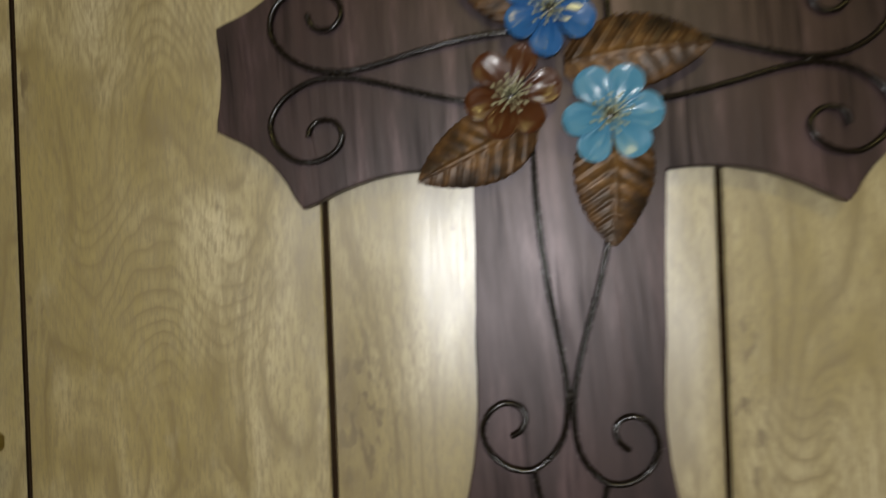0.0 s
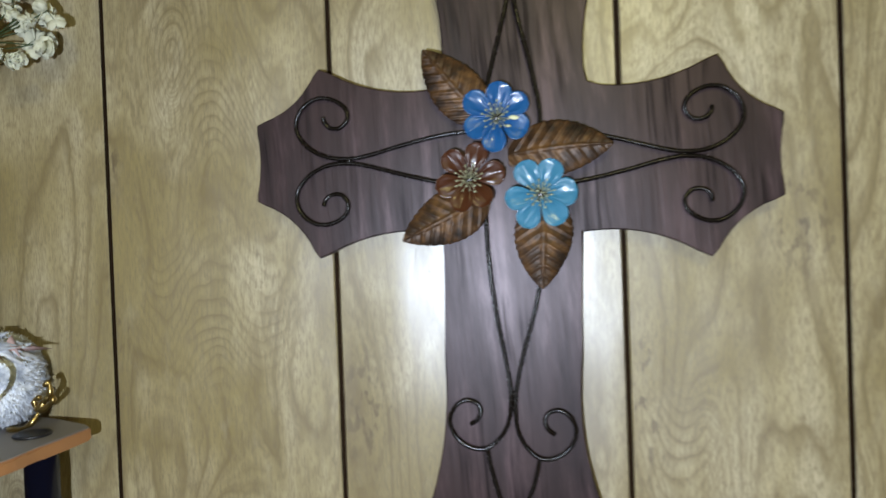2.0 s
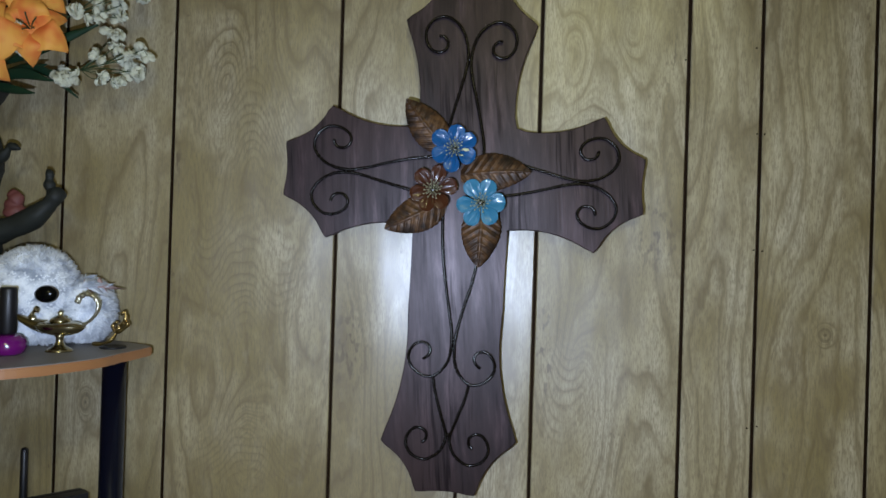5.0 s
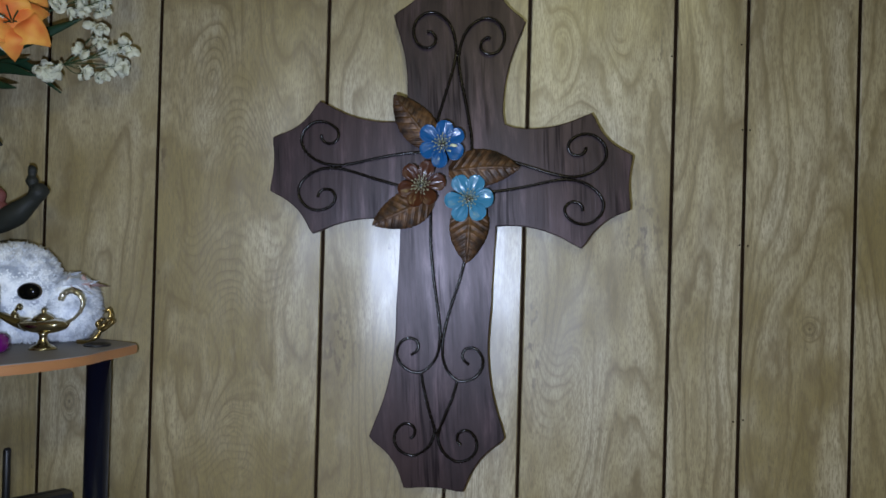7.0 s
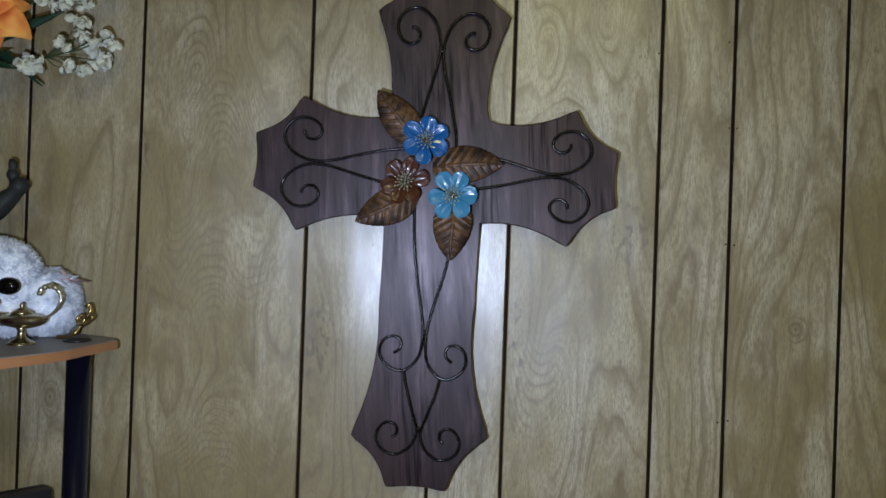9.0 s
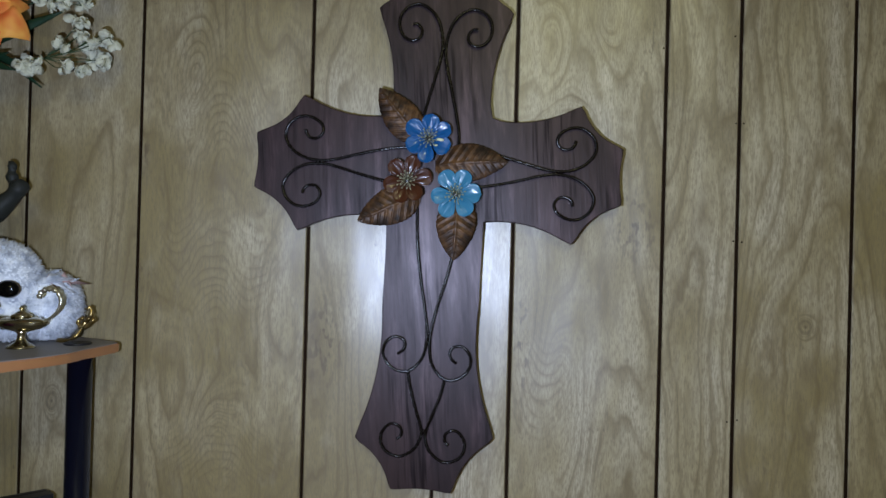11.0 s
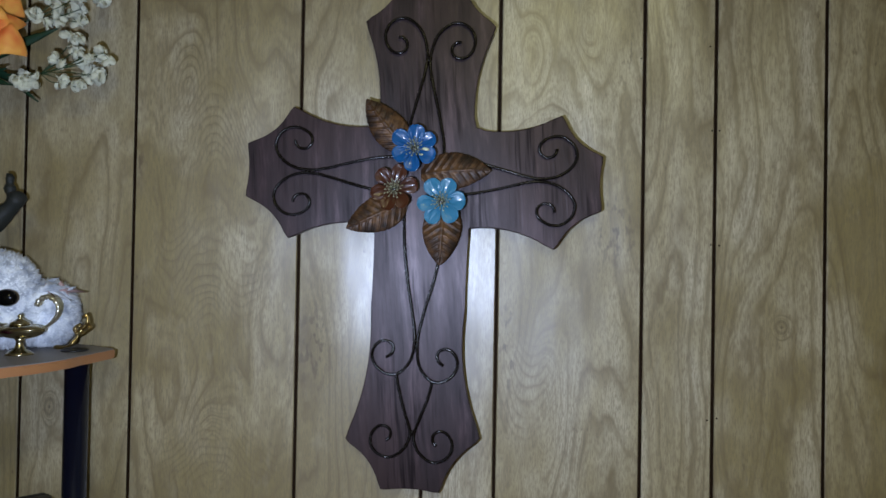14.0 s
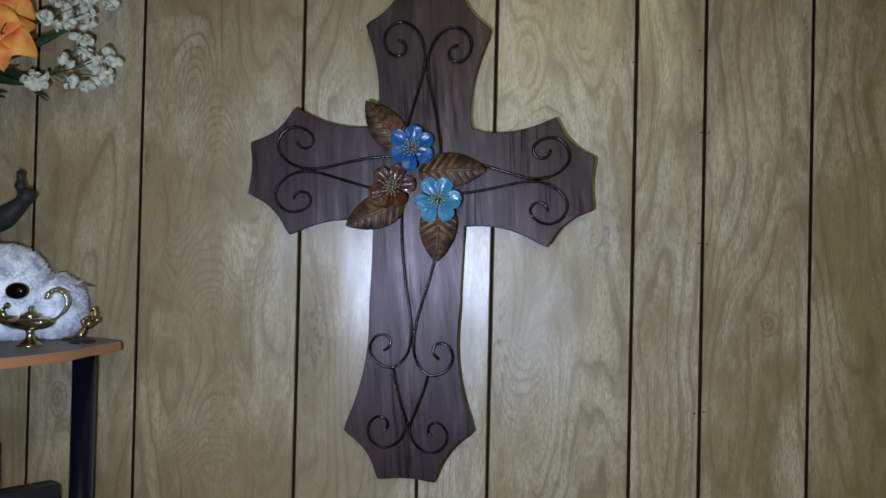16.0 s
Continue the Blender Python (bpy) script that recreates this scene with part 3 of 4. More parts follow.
# base, tip in world x, z; width
for k, (bx, bz, tx, tz, w, h) in enumerate(((0.012, 1.569, -0.040, 1.640, 0.048, 0.007), (0.012, 1.504, -0.0655, 1.4615, 0.050, 0.008), (0.034, 1.540, 0.1285, 1.5425, 0.052, 0.007), (0.0625, 1.500, 0.064, 1.4145, 0.0535, 0.008))):
    bu, bv = cross_spot(bx - 0.002, bz + 0.003)
    tu, tv = cross_spot(tx - 0.002, tz + 0.003)
    L = math.hypot(tu - bu, tv - bv)
    part("metal_leaf", leaf_mesh(L, w, k, 0.005), M_LEAF, cross, "embossed bronze-brown metal leaf", at=cross_face(bu, bv, math.degrees(math.atan2(tv - bv, tu - bu)), h))


def petal_mesh(length, width, seed):
    """A broad cupped enamel petal along +x: narrow claw, round end, turned-up rim, a crease with two flutes."""
    rnd = random.Random(seed)
    k = rnd.uniform(0.94, 1.06)
    dip = rnd.uniform(0.0, 0.03)

    def f(s, w):
        grow = 0.22 + 0.78 * math.sin(0.5 * math.pi * min(1.0, s / 0.68)) ** 1.7
        end = math.sqrt(max(0.0, 1 - max(0.0, (s - 0.60) / 0.40) ** 2.4))
        half = max(0.5 * width * k * grow * end, 0.0007)
        z = 0.0030 + 0.0042 * math.sin(math.pi * (0.08 + 0.55 * s)) + 0.0022 * abs(w) ** 2.4 * (0.35 + s * (1 - s) * 2.2)
        z -= 0.0022 * math.exp(-(w / 0.15) ** 2) * (1 - 0.75 * s)
        z += 0.0010 * math.cos(w * 11.0) * math.exp(-((s - 0.28) / 0.30) ** 2)
        z += 0.0014 * max(0.0, (s - 0.82) / 0.18) ** 2 + 0.0006 * math.sin(5.0 * s + seed) * w
        return Vector((0.003 + (length - 0.003) * s * (1 - dip * math.exp(-(w / 0.2) ** 2) * s ** 8), half * w, z))

    return sheet(f, 22, 16, 0.0012)


def enamel_flower(x, z, radius, material, word, spin, h, seed, chip=False):
    u, v = cross_spot(x - 0.0025, z + 0.003)
    disc = part("flower", lathe(((0.006, 0.0), (0.0075, 0.002), (0.006, 0.005), (0.002, 0.0062)), 16), M_WIRE, cross, word + " enamel metal flower with six petals", at=cross_face(u, v, spin, h))
    rnd = random.Random(seed)
    for i in range(6):
        part("petal", petal_mesh(radius * rnd.uniform(0.95, 1.04), radius * rnd.uniform(0.66, 0.73), seed * 7 + i), material, disc, at=pose(0, 0, 0.0010 * (i % 2), rnd.uniform(-9, 9), rnd.uniform(-11, 3), i * 60 + rnd.uniform(-5, 5)))
    bm = bmesh.new()
    for i in range(26):
        a, r = i * 2.39996, 0.0140 * math.sqrt((i + 0.4) / 26)
        foot = Vector((0.3 * r * math.cos(a), 0.3 * r * math.sin(a), 0.005))
        top = Vector((r * math.cos(a), r * math.sin(a), 0.0155 - 26 * r * r + rnd.uniform(-0.0012, 0.0012)))
        tube([foot, top], 0.00042, 4, bm, False)
        bmesh.ops.create_icosphere(bm, subdivisions=1, radius=0.00125, matrix=Matrix.Translation(top))
    part("flower_center", bm, M_BEAD, disc, "tarnished wire stamens with beads")
    if chip:
        for (cx, cy, s) in ((0.013, -0.0095, 0.0036), (0.0045, -0.0135, 0.0022)):
            bm = bmesh.new()
            bmesh.ops.create_icosphere(bm, subdivisions=2, radius=1.0, matrix=Matrix.Translation((cx, cy, 0.0108)) @ Matrix.Rotation(-0.6, 4, "Z") @ Matrix.Diagonal((s * 1.25, s * 0.6, 0.0008, 1)))
            for v in bm.verts:
                k = 0.0012 * noise.noise(v.co * 700)
                v.co.x += k
                v.co.y -= 0.8 * k
            part("paint_chip", bm, M_CHIP, disc, "pale chipped enamel spot")


enamel_flower(0.0255, 1.5735, 0.0335, M_BLUE, "cobalt blue", 28, 0.012, 3, True)
enamel_flower(-0.0015, 1.5175, 0.0330, M_RUST, "rust brown", 12, 0.011, 5)
enamel_flower(0.0630, 1.5010, 0.0345, M_AQUA, "light turquoise blue", 5, 0.012, 8)

# ---- the corner shelf ----
TOPZ = 1.3040
# the shelf and all on it are set out on a smaller plan, then enlarged about one point so that the shelf's tip almost meets the wall
PLAN = Vector((0.085, -0.990, 1.427))
NEST = Matrix.Translation(PLAN) @ Matrix.Scale(1.071, 4) @ Matrix.Translation(-PLAN)
shelf = thing("corner_shelf", NEST @ pose(-0.60, -0.17, 0), "corner shelf with grey top, beech edge and black tube posts", "shelf")


def shelf_plan(grow=0.0):
    pts = [(-0.86, -0.0710), (-0.50, -0.0710), (-0.434, -0.0730), (-0.374, -0.098), (-0.3535, -0.111), (-0.3515, -0.122), (-0.3530, -0.150), (-0.3560, -0.180), (-0.357, -0.215), (-0.367, -0.250),
           (-0.384, -0.285), (-0.409, -0.318), (-0.445, -0.345), (-0.49, -0.365), (-0.55, -0.378), (-0.86, -0.378)]
    front = [Vector((x, y + 0.010 * max(0.0, min(1.0, (-0.18 - y) / 0.1)), 0)) for x, y in pts]
    pts = [v.to_2d() for v in [front[0], *smooth_line(front[1:-1], 4), front[-1]]]
    c = Vector((-0.60, -0.2))
    return [Vector(p) + (Vector(p) - c).normalized() * grow for p in pts]


def slab(z0, z1, grow, bevel):
    bm = bmesh.new()
    f = bm.faces.new([bm.verts.new((p.x + 0.60, p.y + 0.17, z0)) for p in shelf_plan(grow)])
    ext = bmesh.ops.extrude_face_region(bm, geom=[f])
    for v in (e for e in ext["geom"] if isinstance(e, bmesh.types.BMVert)):
        v.co.z = z1
    if bevel:
        bmesh.ops.bevel(bm, geom=[e for e in bm.edges if abs(e.verts[0].co.z - e.verts[1].co.z) < 1e-6], offset=bevel, segments=2, affect="EDGES")
    return bm


upper = part("top_shelf", slab(TOPZ - 0.0110, TOPZ, -0.002, 0.0), M_TOP, shelf, "grey laminate shelf top", smooth=False)
part("edge_band", slab(TOPZ - 0.0115, TOPZ - 0.0008, 0.0, 0.0015), M_EDGE, upper, "orange beech edge band", smooth=False)
lower = part("lower_shelf", slab(0.880, 0.8945, 0.0, 0.0), M_TOP, shelf, "grey laminate lower shelf", smooth=False)
for px, py in ((-0.3970, -0.12), (-0.82, -0.10), (-0.82, -0.33)):
    part("post", tube([Vector((px + 0.60, py + 0.17, z)) for z in (0.0947, 0.6, TOPZ - 0.0115)], 0.0145, 32), M_BLACK, shelf, "glossy black steel tube post")


# ---- plush owl: one plain mesh ----
def owl_mesh():
    bm = bmesh.new()
    rnd = random.Random(4)
    lumps = (((0.0, 0.0, 0.070), (0.052, 0.050, 0.053), 0), ((0.058, 0.012, 0.042), (0.036, 0.040, 0.043), 0), ((0.012, -0.004, 0.026), (0.050, 0.040, 0.026), 0))
    for c, r, mi in lumps:
        bmesh.ops.create_icosphere(bm, subdivisions=3, radius=1.0, matrix=Matrix.Translation(c) @ Matrix.Diagonal((*r, 1)))
    eye_at = Vector((0.030, -0.0432, 0.066))

    def tuft(p, n, length, wide, mi):
        side = n.orthogonal().normalized()
        side = Matrix.Rotation(rnd.random() * 6.28, 3, n) @ side
        t2 = n.cross(side)
        lean = (n + 0.7 * Vector((rnd.uniform(-1, 1), rnd.uniform(-1, 1), rnd.uniform(-1.2, 0.5)))).normalized()
        base = [bm.verts.new(p - 0.002 * n + wide * (math.cos(a) * side + math.sin(a) * t2)) for a in (0, 2.09, 4.19)]
        tip = bm.verts.new(p + lean * length)
        for i in range(3):
            bm.faces.new((base[i], base[(i + 1) % 3], tip)).material_index = mi

    def in_eye(p):
        return (p - eye_at).length < 0.0135

    for c, r, mi in lumps:
        for i in range(3600):
            z = rnd.uniform(-1, 1)
            a = rnd.uniform(0, 6.2832)
            q = math.sqrt(1 - z * z)
            d = Vector((q * math.cos(a), q * math.sin(a), z))
            p = Vector(c) + Vector((d.x * r[0], d.y * r[1], d.z * r[2]))
            if p.z < 0.003 or in_eye(p):
                continue
            n = Vector((d.x / r[0], d.y / r[1], d.z / r[2])).normalized()
            face = c[2] > 0.06 and d.y < -0.35 and d.z < 0.42 and d.x < 0.85
            tuft(p, n, rnd.uniform(0.0028, 0.0058) * (0.55 if face else 1), 0.0022, 1 if face else 0)
    # wing and tail feathers
    for i in range(26):
        a = rnd.uniform(-0.4, 0.5)
        p = Vector((0.070 + rnd.uniform(-0.012, 0.012), -0.006 + rnd.uniform(-0.015, 0.015), 0.078 + rnd.uniform(-0.008, 0.006)))
        n = Vector((math.cos(a), -0.15, 0.05 - 0.5 * abs(a)))
        tuft(p, n.normalized(), rnd.uniform(0.018, 0.034), 0.005, 4 if i % 4 == 0 else 0)
    n0 = len(bm.faces)
    for rad, push, mi in ((0.0136, 0.0, 3), (0.0130, -0.0035, 2)):
        r = bmesh.ops.create_icosphere(bm, subdivisions=3, radius=1.0, matrix=Matrix.Translation(eye_at + Vector((0, push, 0))) @ Matrix.Diagonal((rad, 0.007, rad * 0.80, 1)))
        for v in r["verts"]:
            for f in v.link_faces:
                f.material_index = mi
    return bm


solid("plush_owl", owl_mesh(), [M_FUR, M_FACE, M_EYE, M_RIM, M_PINK], NEST @ pose(-0.497, -0.135, TOPZ, 0, 0, 14), "fluffy grey and white plush owl toy with black eye", "plush toy")


# ---- brass oil lamp ----
def brass_lamp(m):
    lamp = thing("oil_lamp", m, "small polished brass oil lamp with spout and loop handle", "oil lamp")
    part("foot", lathe(((0.0150, 0.0), (0.0150, 0.0012), (0.0125, 0.0035), (0.0070, 0.0065), (0.0045, 0.0110), (0.0040, 0.0160), (0.0060, 0.0185), (0.0040, 0.0200)), 32), M_BRASS, lamp)
    bowl = bmesh.new()
    bmesh.ops.create_uvsphere(bowl, u_segments=32, v_segments=16, radius=1.0, matrix=Matrix.Translation((0, 0, 0.030)) @ Matrix.Diagonal((0.0300, 0.0185, 0.0115, 1)))
    for v in bowl.verts:
        if v.co.z > 0.030:
            v.co.z = 0.030 + (v.co.z - 0.030) * 0.55
    body = part("bowl", bowl, M_BRASS, lamp)
    rim = [Vector((0.0298 * math.cos(a), 0.0184 * math.sin(a), 0.0305)) for a in (2 * math.pi * k / 40 for k in range(41))]
    part("rim", tube(rim, 0.0010, 6), M_BRASS, body)
    part("lid", lathe(((0.0120, 0.0350), (0.0105, 0.0385), (0.0050, 0.0410), (0.0022, 0.0430), (0.0032, 0.0455), (0.0015, 0.0480)), 24), M_BRASS, body)
    spout = smooth_line([(-0.020, 0, 0.028), (-0.034, 0, 0.031), (-0.047, 0, 0.0355), (-0.056, 0, 0.039)], 8)
    part("spout", tube(spout, lambda t: 0.0085 - 0.0052 * t, 12), M_BRASS, lamp)
    part("wick_scroll", tube(smooth_line([(-0.034, 0, 0.034), (-0.037, 0, 0.041), (-0.033, 0, 0.047), (-0.029, 0, 0.049)], 6), lambda t: 0.0032 + 0.0012 * math.sin(t * 9), 8), M_BRASS, lamp, "cast brass scroll on the spout")
    loop = smooth_line([(0.024, 0, 0.030), (0.036, 0, 0.036), (0.045, 0, 0.046), (0.0475, 0, 0.057), (0.042, 0, 0.066), (0.032, 0, 0.0690), (0.023, 0, 0.0640), (0.021, 0, 0.058)], 8)
    part("handle", tube(loop, lambda t: 0.0013 + 0.0022 * t + 0.0007 * math.sin(t * 75) * t, 10), M_PALE, lamp, "pale worn brass loop handle with beaded end")
    return lamp


brass_lamp(NEST @ pose(-0.430, -0.185, TOPZ, 0, 0, -3))

# gold ornament leaning at the owl's side
orn = thing("gold_ornament", NEST @ pose(-0.392, -0.125, TOPZ), "small cast gold ornament with looped wings beside the plush owl", "ornament")
part("foot", tube(smooth_line([(-0.030, -0.004, 0.002), (-0.016, -0.006, 0.003), (-0.006, -0.004, 0.008), (-0.001, 0, 0.018)], 6), lambda t: 0.0022 + 0.0008 * math.sin(t * 12), 8), M_GOLD, orn)
for pts in (((-0.001, 0, 0.018), (0.004, 0.001, 0.027), (0.010, 0.0, 0.034), (0.009, 0, 0.043), (0.004, 0, 0.040)), ((-0.001, 0, 0.018), (0.007, -0.001, 0.021), (0.013, 0, 0.028), (0.009, 0, 0.031), (0.003, 0, 0.025)), ((-0.001, 0, 0.018), (-0.006, 0.001, 0.022), (-0.005, 0, 0.028), (0.001, 0, 0.030))):
    part("wing", tube(smooth_line(pts, 6), lambda t: 0.0030 - 0.0010 * t + 0.0006 * math.sin(t * 16), 8), M_GOLD, orn)

# black rubber disc
bm = lathe(((0.0005, 0.0), (0.0150, 0.0), (0.0160, 0.0012), (0.0150, 0.0024), (0.0120, 0.0020), (0.0005, 0.0018)), 32)
solid("black_cap", bm, [M_PLASTIC], NEST @ pose(-0.388, -0.142, TOPZ), "flat round black cap lying on the shelf top", "cap")

# nail polish
polish = thing("nail_polish", NEST @ pose(-0.466, -0.226, TOPZ), "round purple nail polish bottle with tall black cap", "nail polish")
part("bottle", lathe(((0.013, 0.0), (0.0185, 0.003), (0.0205, 0.0095), (0.0195, 0.0165), (0.0150, 0.0215), (0.0080, 0.0235)), 32), M_PURPLE, polish, "glossy purple glass bottle")
part("cap", lathe(((0.0080, 0.0235), (0.0094, 0.026), (0.0088, 0.074), (0.0080, 0.0765)), 24), M_PLASTIC, polish, "tall glossy black cap")

# ---- tree-shaped vase: one plain mesh ----
def tree_vase():
    bm = bmesh.new()
    trunk = smooth_line([(0, 0, 0.0), (0.003, 0, 0.06), (-0.004, 0, 0.13), (0.002, 0, 0.20), (0.000, 0, 0.285), (-0.004, 0, 0.335)], 8)
    tube(trunk, lambda t: 0.036 - 0.015 * math.sin(min(1, t * 1.3) * 1.57) + 0.006 * math.sin(t * 21) + 0.012 * max(0, t - 0.8) * 5, 20, bm)
    for pts, r0, r1 in ((((0.020, -0.006, 0.138), (0.045, -0.008, 0.143), (0.078, -0.008, 0.157), (0.100, -0.008, 0.174), (0.112, -0.008, 0.188), (0.110, -0.008, 0.198)), 0.018, 0.008),
                        (((0.108, -0.008, 0.186), (0.103, -0.008, 0.204), (0.101, -0.008, 0.222)), 0.0075, 0.0040),
                        (((0.014, -0.010, 0.232), (0.030, -0.012, 0.231), (0.044, -0.012, 0.240), (0.052, -0.012, 0.250), (0.064, -0.012, 0.247)), 0.0100, 0.0030),
                        (((0.018, -0.010, 0.250), (0.026, -0.012, 0.256), (0.036, -0.012, 0.252)), 0.0070, 0.0040)):
        tube(smooth_line(pts, 6), lambda t, a=r0, b=r1: a + (b - a) * t + 0.0012 * math.sin(t * 17), 12, bm)
    for v in bm.verts:
        k = noise.noise(v.co * 60) * 0.0035 + noise.noise(v.co * 160) * 0.0012
        v.co += Vector((v.co.x, v.co.y, 0)).normalized() * k
    # painted eye beside the small branch
    for c, r, mi in (((0.013, -0.0235, 0.231), (0.0085, 0.0040, 0.0075), 1), ((0.0120, -0.0262, 0.2325), (0.0050, 0.0030, 0.0052), 2)):
        ball = bmesh.ops.create_icosphere(bm, subdivisions=3, radius=1.0, matrix=Matrix.Translation(c) @ Matrix.Diagonal((*r, 1)))
        for v in ball["verts"]:
            for face in v.link_faces:
                face.material_index = mi
    return bm


solid("tree_vase", tree_vase(), [M_BARK, M_FACE, M_EYE], NEST @ pose(-0.594, -0.113, TOPZ), "dark tree-trunk shaped vase with bare branch arms", "vase")
bm = bmesh.new()
for c, r in (((0.000, 0.0, 0.012), (0.014, 0.011, 0.013)), ((-0.002, 0.001, 0.020), (0.012, 0.010, 0.014)), ((0.001, 0.0, 0.028), (0.010, 0.009, 0.012)), ((-0.002, 0.001, 0.035), (0.008, 0.007, 0.008))):
    bmesh.ops.create_icosphere(bm, subdivisions=3, radius=1.0, matrix=Matrix.Translation(c) @ Matrix.Diagonal((*r, 1)))
for v in bm.verts:
    v.co += Vector((1, 1, 1)) * noise.noise(v.co * 130) * 0.002
solid("red_ornament", bm, [M_RED], NEST @ pose(-0.548, -0.105, TOPZ + 0.154), "small faded red ornament sitting on the branch", "ornament")

# ---- bouquet ----
bouquet = thing("flower_bouquet", NEST @ pose(-0.580, -0.105, TOPZ + 0.33), "silk bouquet of orange lilies and white sprigs in the tree vase", "bouquet")


def silk_petal(length, width, droop, seed):
    rnd = random.Random(seed)
    tw = rnd.uniform(-0.5, 0.5)

    def f(s, w):
        half = max(0.0008, 0.5 * width * math.sin(math.pi * (0.10 + 0.90 * s) ** 0.9) ** 0.8)
        z = 0.35 * length * math.sin(math.pi * s * 0.62) - droop * s ** 3 - 0.10 * width * abs(w) ** 1.5 + 0.004 * math.sin(s * 9 + seed) * w
        return Vector((length * s * (1 - 0.12 * s), half * w + tw * 0.010 * s * s, z))

    return sheet(f, 14, 8, 0.0006)


def lily(at, aim, size, seed):
    m = look(at, Vector(at) - Vector(aim)) @ pose(0, 0, 0, 0, 0, seed * 31)
    throat = part("lily", lathe(((0.003, -0.016), (0.006, -0.004), (0.010, 0.006), (0.008, 0.007)), 12), M_LILY, bouquet, "open orange and yellow silk lily", at=m)
    for i in range(6):
        part("petal", silk_petal(size * (1 if i % 2 else 0.93), size * (0.88 if i % 2 else 0.72), size * 0.55, seed * 5 + i), M_LILY, throat, at=pose(0, 0, 0, 0, -16 if i % 2 else -8, i * 60))
    bm = bmesh.new()
    for i in range(5):
        a = i * 1.2566
        tube(smooth_line([(0, 0, 0), (0.004 * math.cos(a), 0.004 * math.sin(a), size * 0.3), (0.011 * math.cos(a), 0.011 * math.sin(a), size * 0.55)], 4), 0.0009, 5, bm)
    part("flower_center", bm, M_STEM, throat)


lily((0.088, -0.060, 0.058), (0.45, -1.0, 0.10), 0.050, 1)
lily((0.038, -0.080, 0.040), (0.25, -1.0, -0.15), 0.062, 2)
lily((0.070, -0.045, 0.115), (0.45, -0.9, 0.3), 0.056, 3)


def green_leaf(pts, width):
    line = smooth_line(pts, 5)
    n = len(line) - 1

    def f(s, w):
        p = line[min(n, round(s * n))]
        d = (line[min(n, round(s * n) + 1)] - line[max(0, round(s * n) - 1)]).normalized()
        side = d.cross(Vector((0, 1, 0.35))).normalized()
        half = max(0.0006, 0.5 * width * math.sin(math.pi * (0.06 + 0.94 * s)) ** 0.8)
        return p + side * half * w + Vector((0, -0.12 * width * (1 - abs(w)), 0))

    return sheet(f, n, 6, 0.0006)


for pts, w in ((((0.0, -0.02, 0.0), (0.040, -0.035, -0.008), (0.085, -0.045, -0.016)), 0.020), (((0.0, -0.02, 0.005), (0.055, -0.03, 0.012), (0.100, -0.035, 0.002)), 0.022),
               (((0.02, -0.01, 0.03), (0.080, -0.02, 0.050), (0.150, -0.02, 0.078)), 0.024), (((0.02, -0.01, 0.02), (0.070, -0.015, 0.022), (0.120, -0.01, -0.014)), 0.018),
               (((-0.01, -0.03, 0.0), (0.012, -0.06, -0.012), (0.020, -0.075, -0.048)), 0.030), (((0.03, -0.02, 0.06), (0.075, -0.03, 0.07), (0.105, -0.03, 0.04)), 0.034),
               (((0.01, -0.01, 0.10), (0.07, -0.01, 0.13), (0.13, 0.0, 0.15)), 0.024), (((0.0, -0.01, 0.0), (0.045, -0.02, 0.018), (0.09, -0.03, 0.024)), 0.016)):
    part("leaf", green_leaf(pts, w * 0.6), M_GREEN, bouquet, "dark green silk leaf")


def floret_mesh(seed, size=0.0085):
    rnd = random.Random(seed)
    bm = bmesh.new()
    for i in range(11):
        a, e = rnd.uniform(0, 6.28), rnd.uniform(-0.4, 1.4)
        m = pose(0, 0, 0, rnd.uniform(-60, 60), -math.degrees(e), math.degrees(a))

        def f(s, w):
            return m @ Vector((size * s, 0.62 * size * math.sin(math.pi * (0.12 + 0.72 * s)) * w, 0.25 * size * s * s + 0.12 * size * w * w))

        sheet(f, 3, 2, 0.0003, bm)
    return bm


FLORETS = [mesh_of("floret", floret_mesh(s), M_WHITE) for s in range(6)]


def sprig(start, mid, ends, seed):
    """A branching stem with white florets at the branch ends."""
    rnd = random.Random(seed)
    bm = bmesh.new()
    tube(smooth_line([start, mid], 5), 0.0010, 5, bm)
    spots = []
    for e in ends:
        e = Vector(e)
        tube(smooth_line([mid, (Vector(mid) * 0.45 + e * 0.55) + Vector((0, 0, rnd.uniform(-0.004, 0.004))), e], 5), 0.0006, 4, bm)
        for _ in range(rnd.choice((2, 3, 3))):
            q = e + Vector((rnd.uniform(-0.008, 0.008), rnd.uniform(-0.008, 0.008), rnd.uniform(-0.008, 0.008)))
            tube([e, q], 0.0004, 4, bm, False)
            spots.append(q)
    stem = part("sprig", bm, M_STEM, bouquet, "thin green sprig with tiny white florets")
    for q in spots:
        o = new("floret", rnd.choice(FLORETS))
        o.parent = stem
        s = rnd.uniform(0.9, 1.4)
        o.matrix_local = Matrix.Translation(q) @ pose(0, 0, 0, rnd.uniform(0, 360), rnd.uniform(0, 360), rnd.uniform(0, 360)) @ Matrix.Diagonal((s, s, s, 1))


def spot(x, z, y=0.0):
    """A place by world x and z in the bouquet's axes."""
    return (x + 0.580, y - 0.015, z - TOPZ - 0.33)


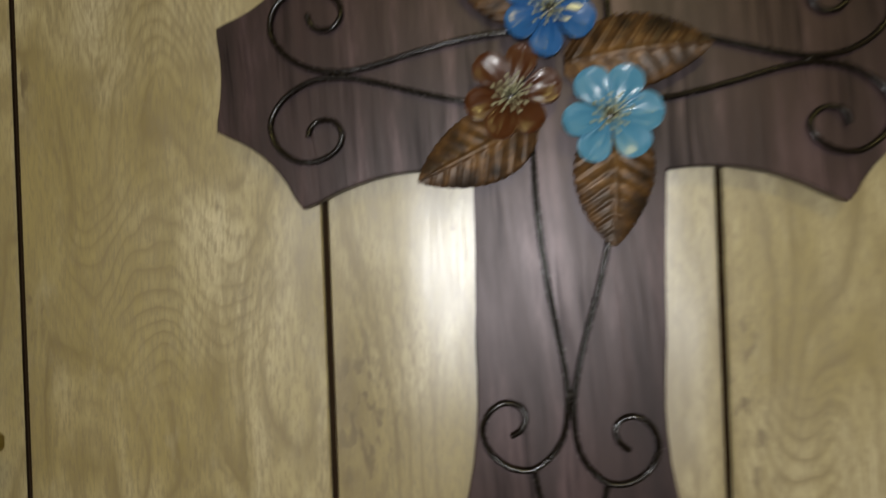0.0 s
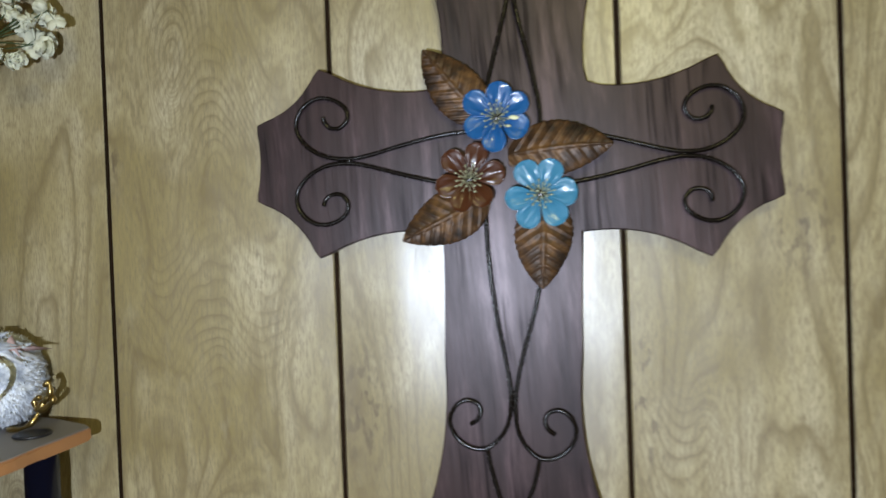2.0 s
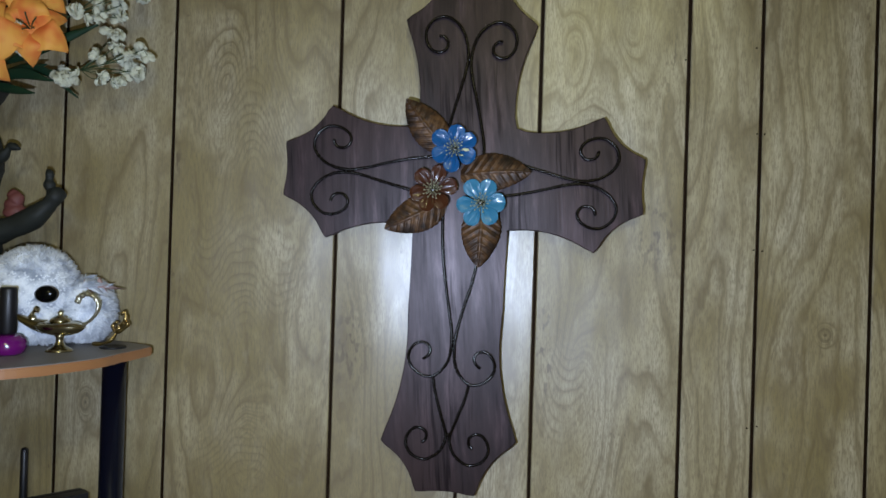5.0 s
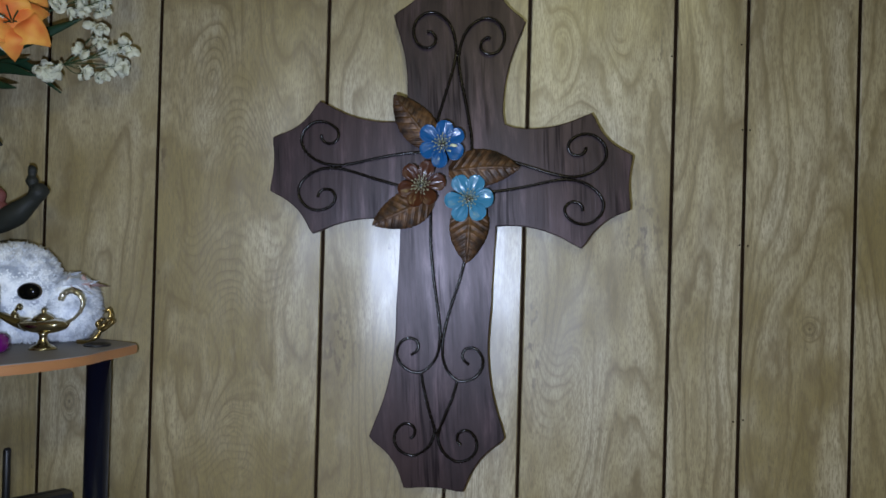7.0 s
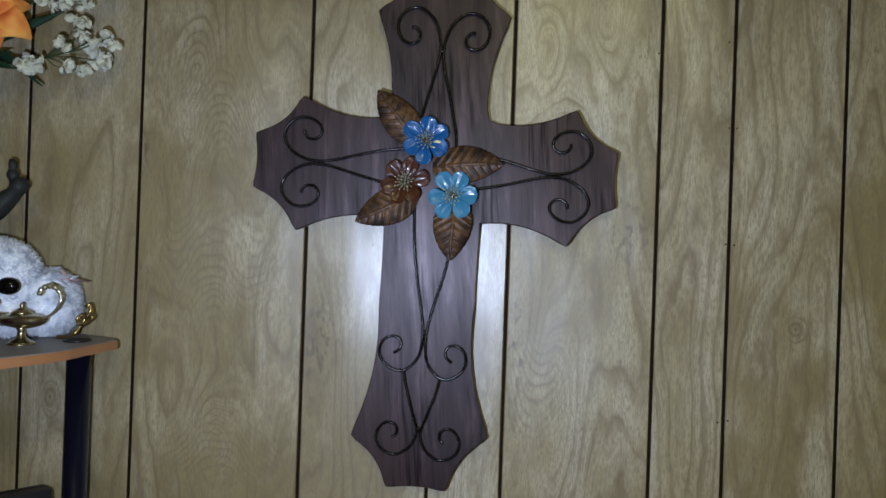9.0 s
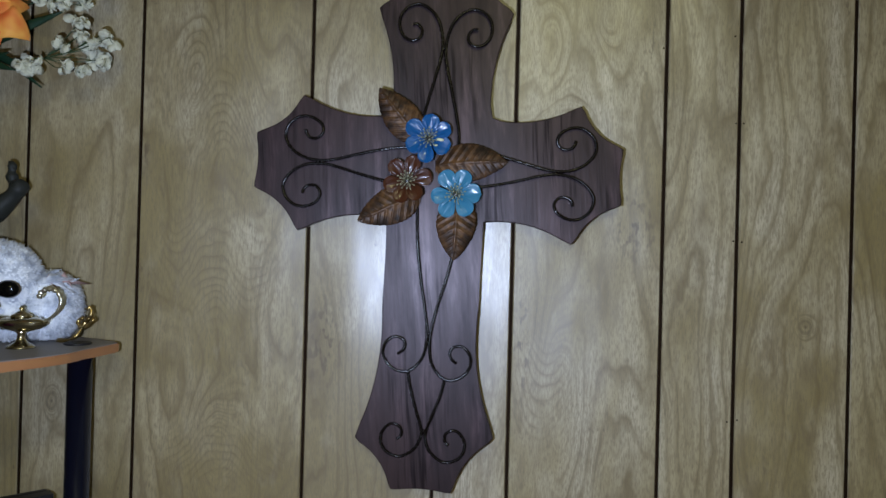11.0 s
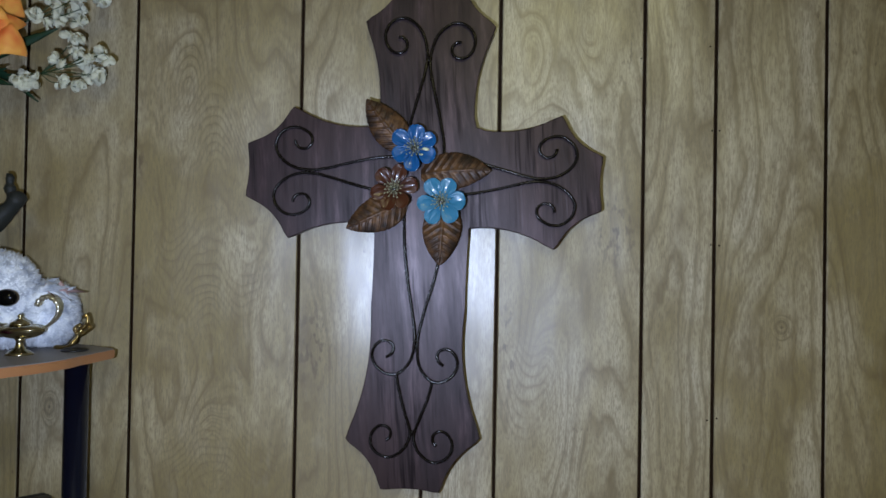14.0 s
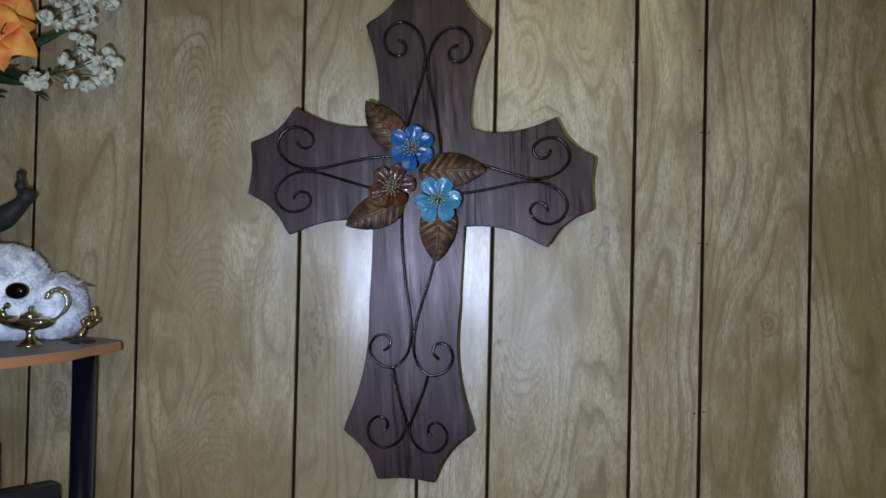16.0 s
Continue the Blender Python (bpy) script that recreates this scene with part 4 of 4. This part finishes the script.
sprig((0.02, -0.01, 0.02), spot(-0.455, 1.655), [spot(x, z, d) for x, z, d in ((-0.372, 1.682, 0), (-0.384, 1.690, 0.01), (-0.395, 1.673, -0.01), (-0.405, 1.688, 0), (-0.400, 1.656, 0.01), (-0.408, 1.637, 0), (-0.425, 1.641, -0.01), (-0.432, 1.668, 0), (-0.388, 1.659, 0.015), (-0.420, 1.700, 0.01), (-0.412, 1.672, 0.02))], 1)
sprig((0.02, -0.01, 0.02), spot(-0.490, 1.640), [spot(x, z, d) for x, z, d in ((-0.462, 1.650, -0.01), (-0.484, 1.646, 0), (-0.476, 1.634, -0.01), (-0.470, 1.641, 0))], 2)
sprig((0.03, -0.01, 0.06), spot(-0.470, 1.725), [spot(x, z, d) for x, z, d in ((-0.430, 1.735, 0), (-0.415, 1.725, 0.01), (-0.404, 1.738, 0), (-0.440, 1.722, 0), (-0.398, 1.752, -0.01), (-0.425, 1.755, 0), (-0.450, 1.748, 0.01), (-0.385, 1.762, 0), (-0.455, 1.730, 0))], 3)
sprig((0.0, -0.02, 0.03), spot(-0.535, 1.70, -0.03), [spot(x, z, d) for x, z, d in ((-0.505, 1.688, -0.06), (-0.498, 1.700, -0.05), (-0.512, 1.676, -0.05))], 4)

# ---- small monitor and router on the lower shelf ----
mon = thing("monitor", NEST @ pose(-0.423, -0.125, 0.8945, 0, 0, 46), "small black monitor with a lit blue-white screen", "monitor")
W, HM = 0.30, 0.222
frame_bm = bmesh.new()
for x0, x1, z0, z1 in ((-W, 0, HM - 0.022, HM), (-W, 0, 0.03, 0.055), (-W, -W + 0.021, 0.055, HM - 0.022), (-0.021, 0, 0.055, HM - 0.022)):
    b2 = box(x0, x1, 0.0, 0.016, z0, z1)
    tmp = bpy.data.meshes.new("tmp")
    b2.to_mesh(tmp)
    b2.free()
    frame_bm.from_mesh(tmp)
    bpy.data.meshes.remove(tmp)
bez = part("bezel", frame_bm, M_PLASTIC, mon, "black plastic bezel", smooth=False)
part("status_light", lathe(((0.0018, 0.0), (0.0018, 0.0006), (0.0010, 0.0010)), 12), M_LED, bez, "small blue indicator light", at=pose(-0.118, 0.0, HM - 0.011, 90, 0, 0))
part("screen", box(-W + 0.021, -0.021, 0.004, 0.014, 0.055, HM - 0.022), M_SCREEN, mon, "lit blue-white screen", smooth=False)
part("back_cover", box(-W, 0, 0.0162, 0.030, 0.03, HM, 0.004), M_PLASTIC, mon, smooth=False)
part("stand", box(-W / 2 - 0.05, -W / 2 + 0.05, -0.02, 0.06, 0.0, 0.03, 0.004), M_PLASTIC, mon, smooth=False)

router = thing("router", NEST @ pose(-0.539, -0.100, 0.8945), "black router with one upright stick antenna", "router")
part("case", box(-0.06, 0.03, -0.03, 0.045, 0, 0.03, 0.004), M_PLASTIC, router, smooth=False)
part("antenna", tube([Vector((0.012, 0.0, z)) for z in (0.03, 0.10, 0.2, 0.264, 0.2665)], lambda t: 0.0052 - 0.0008 * t if t < 0.99 else 0.003, 14), M_PLASTIC, router, "slim black plastic antenna")
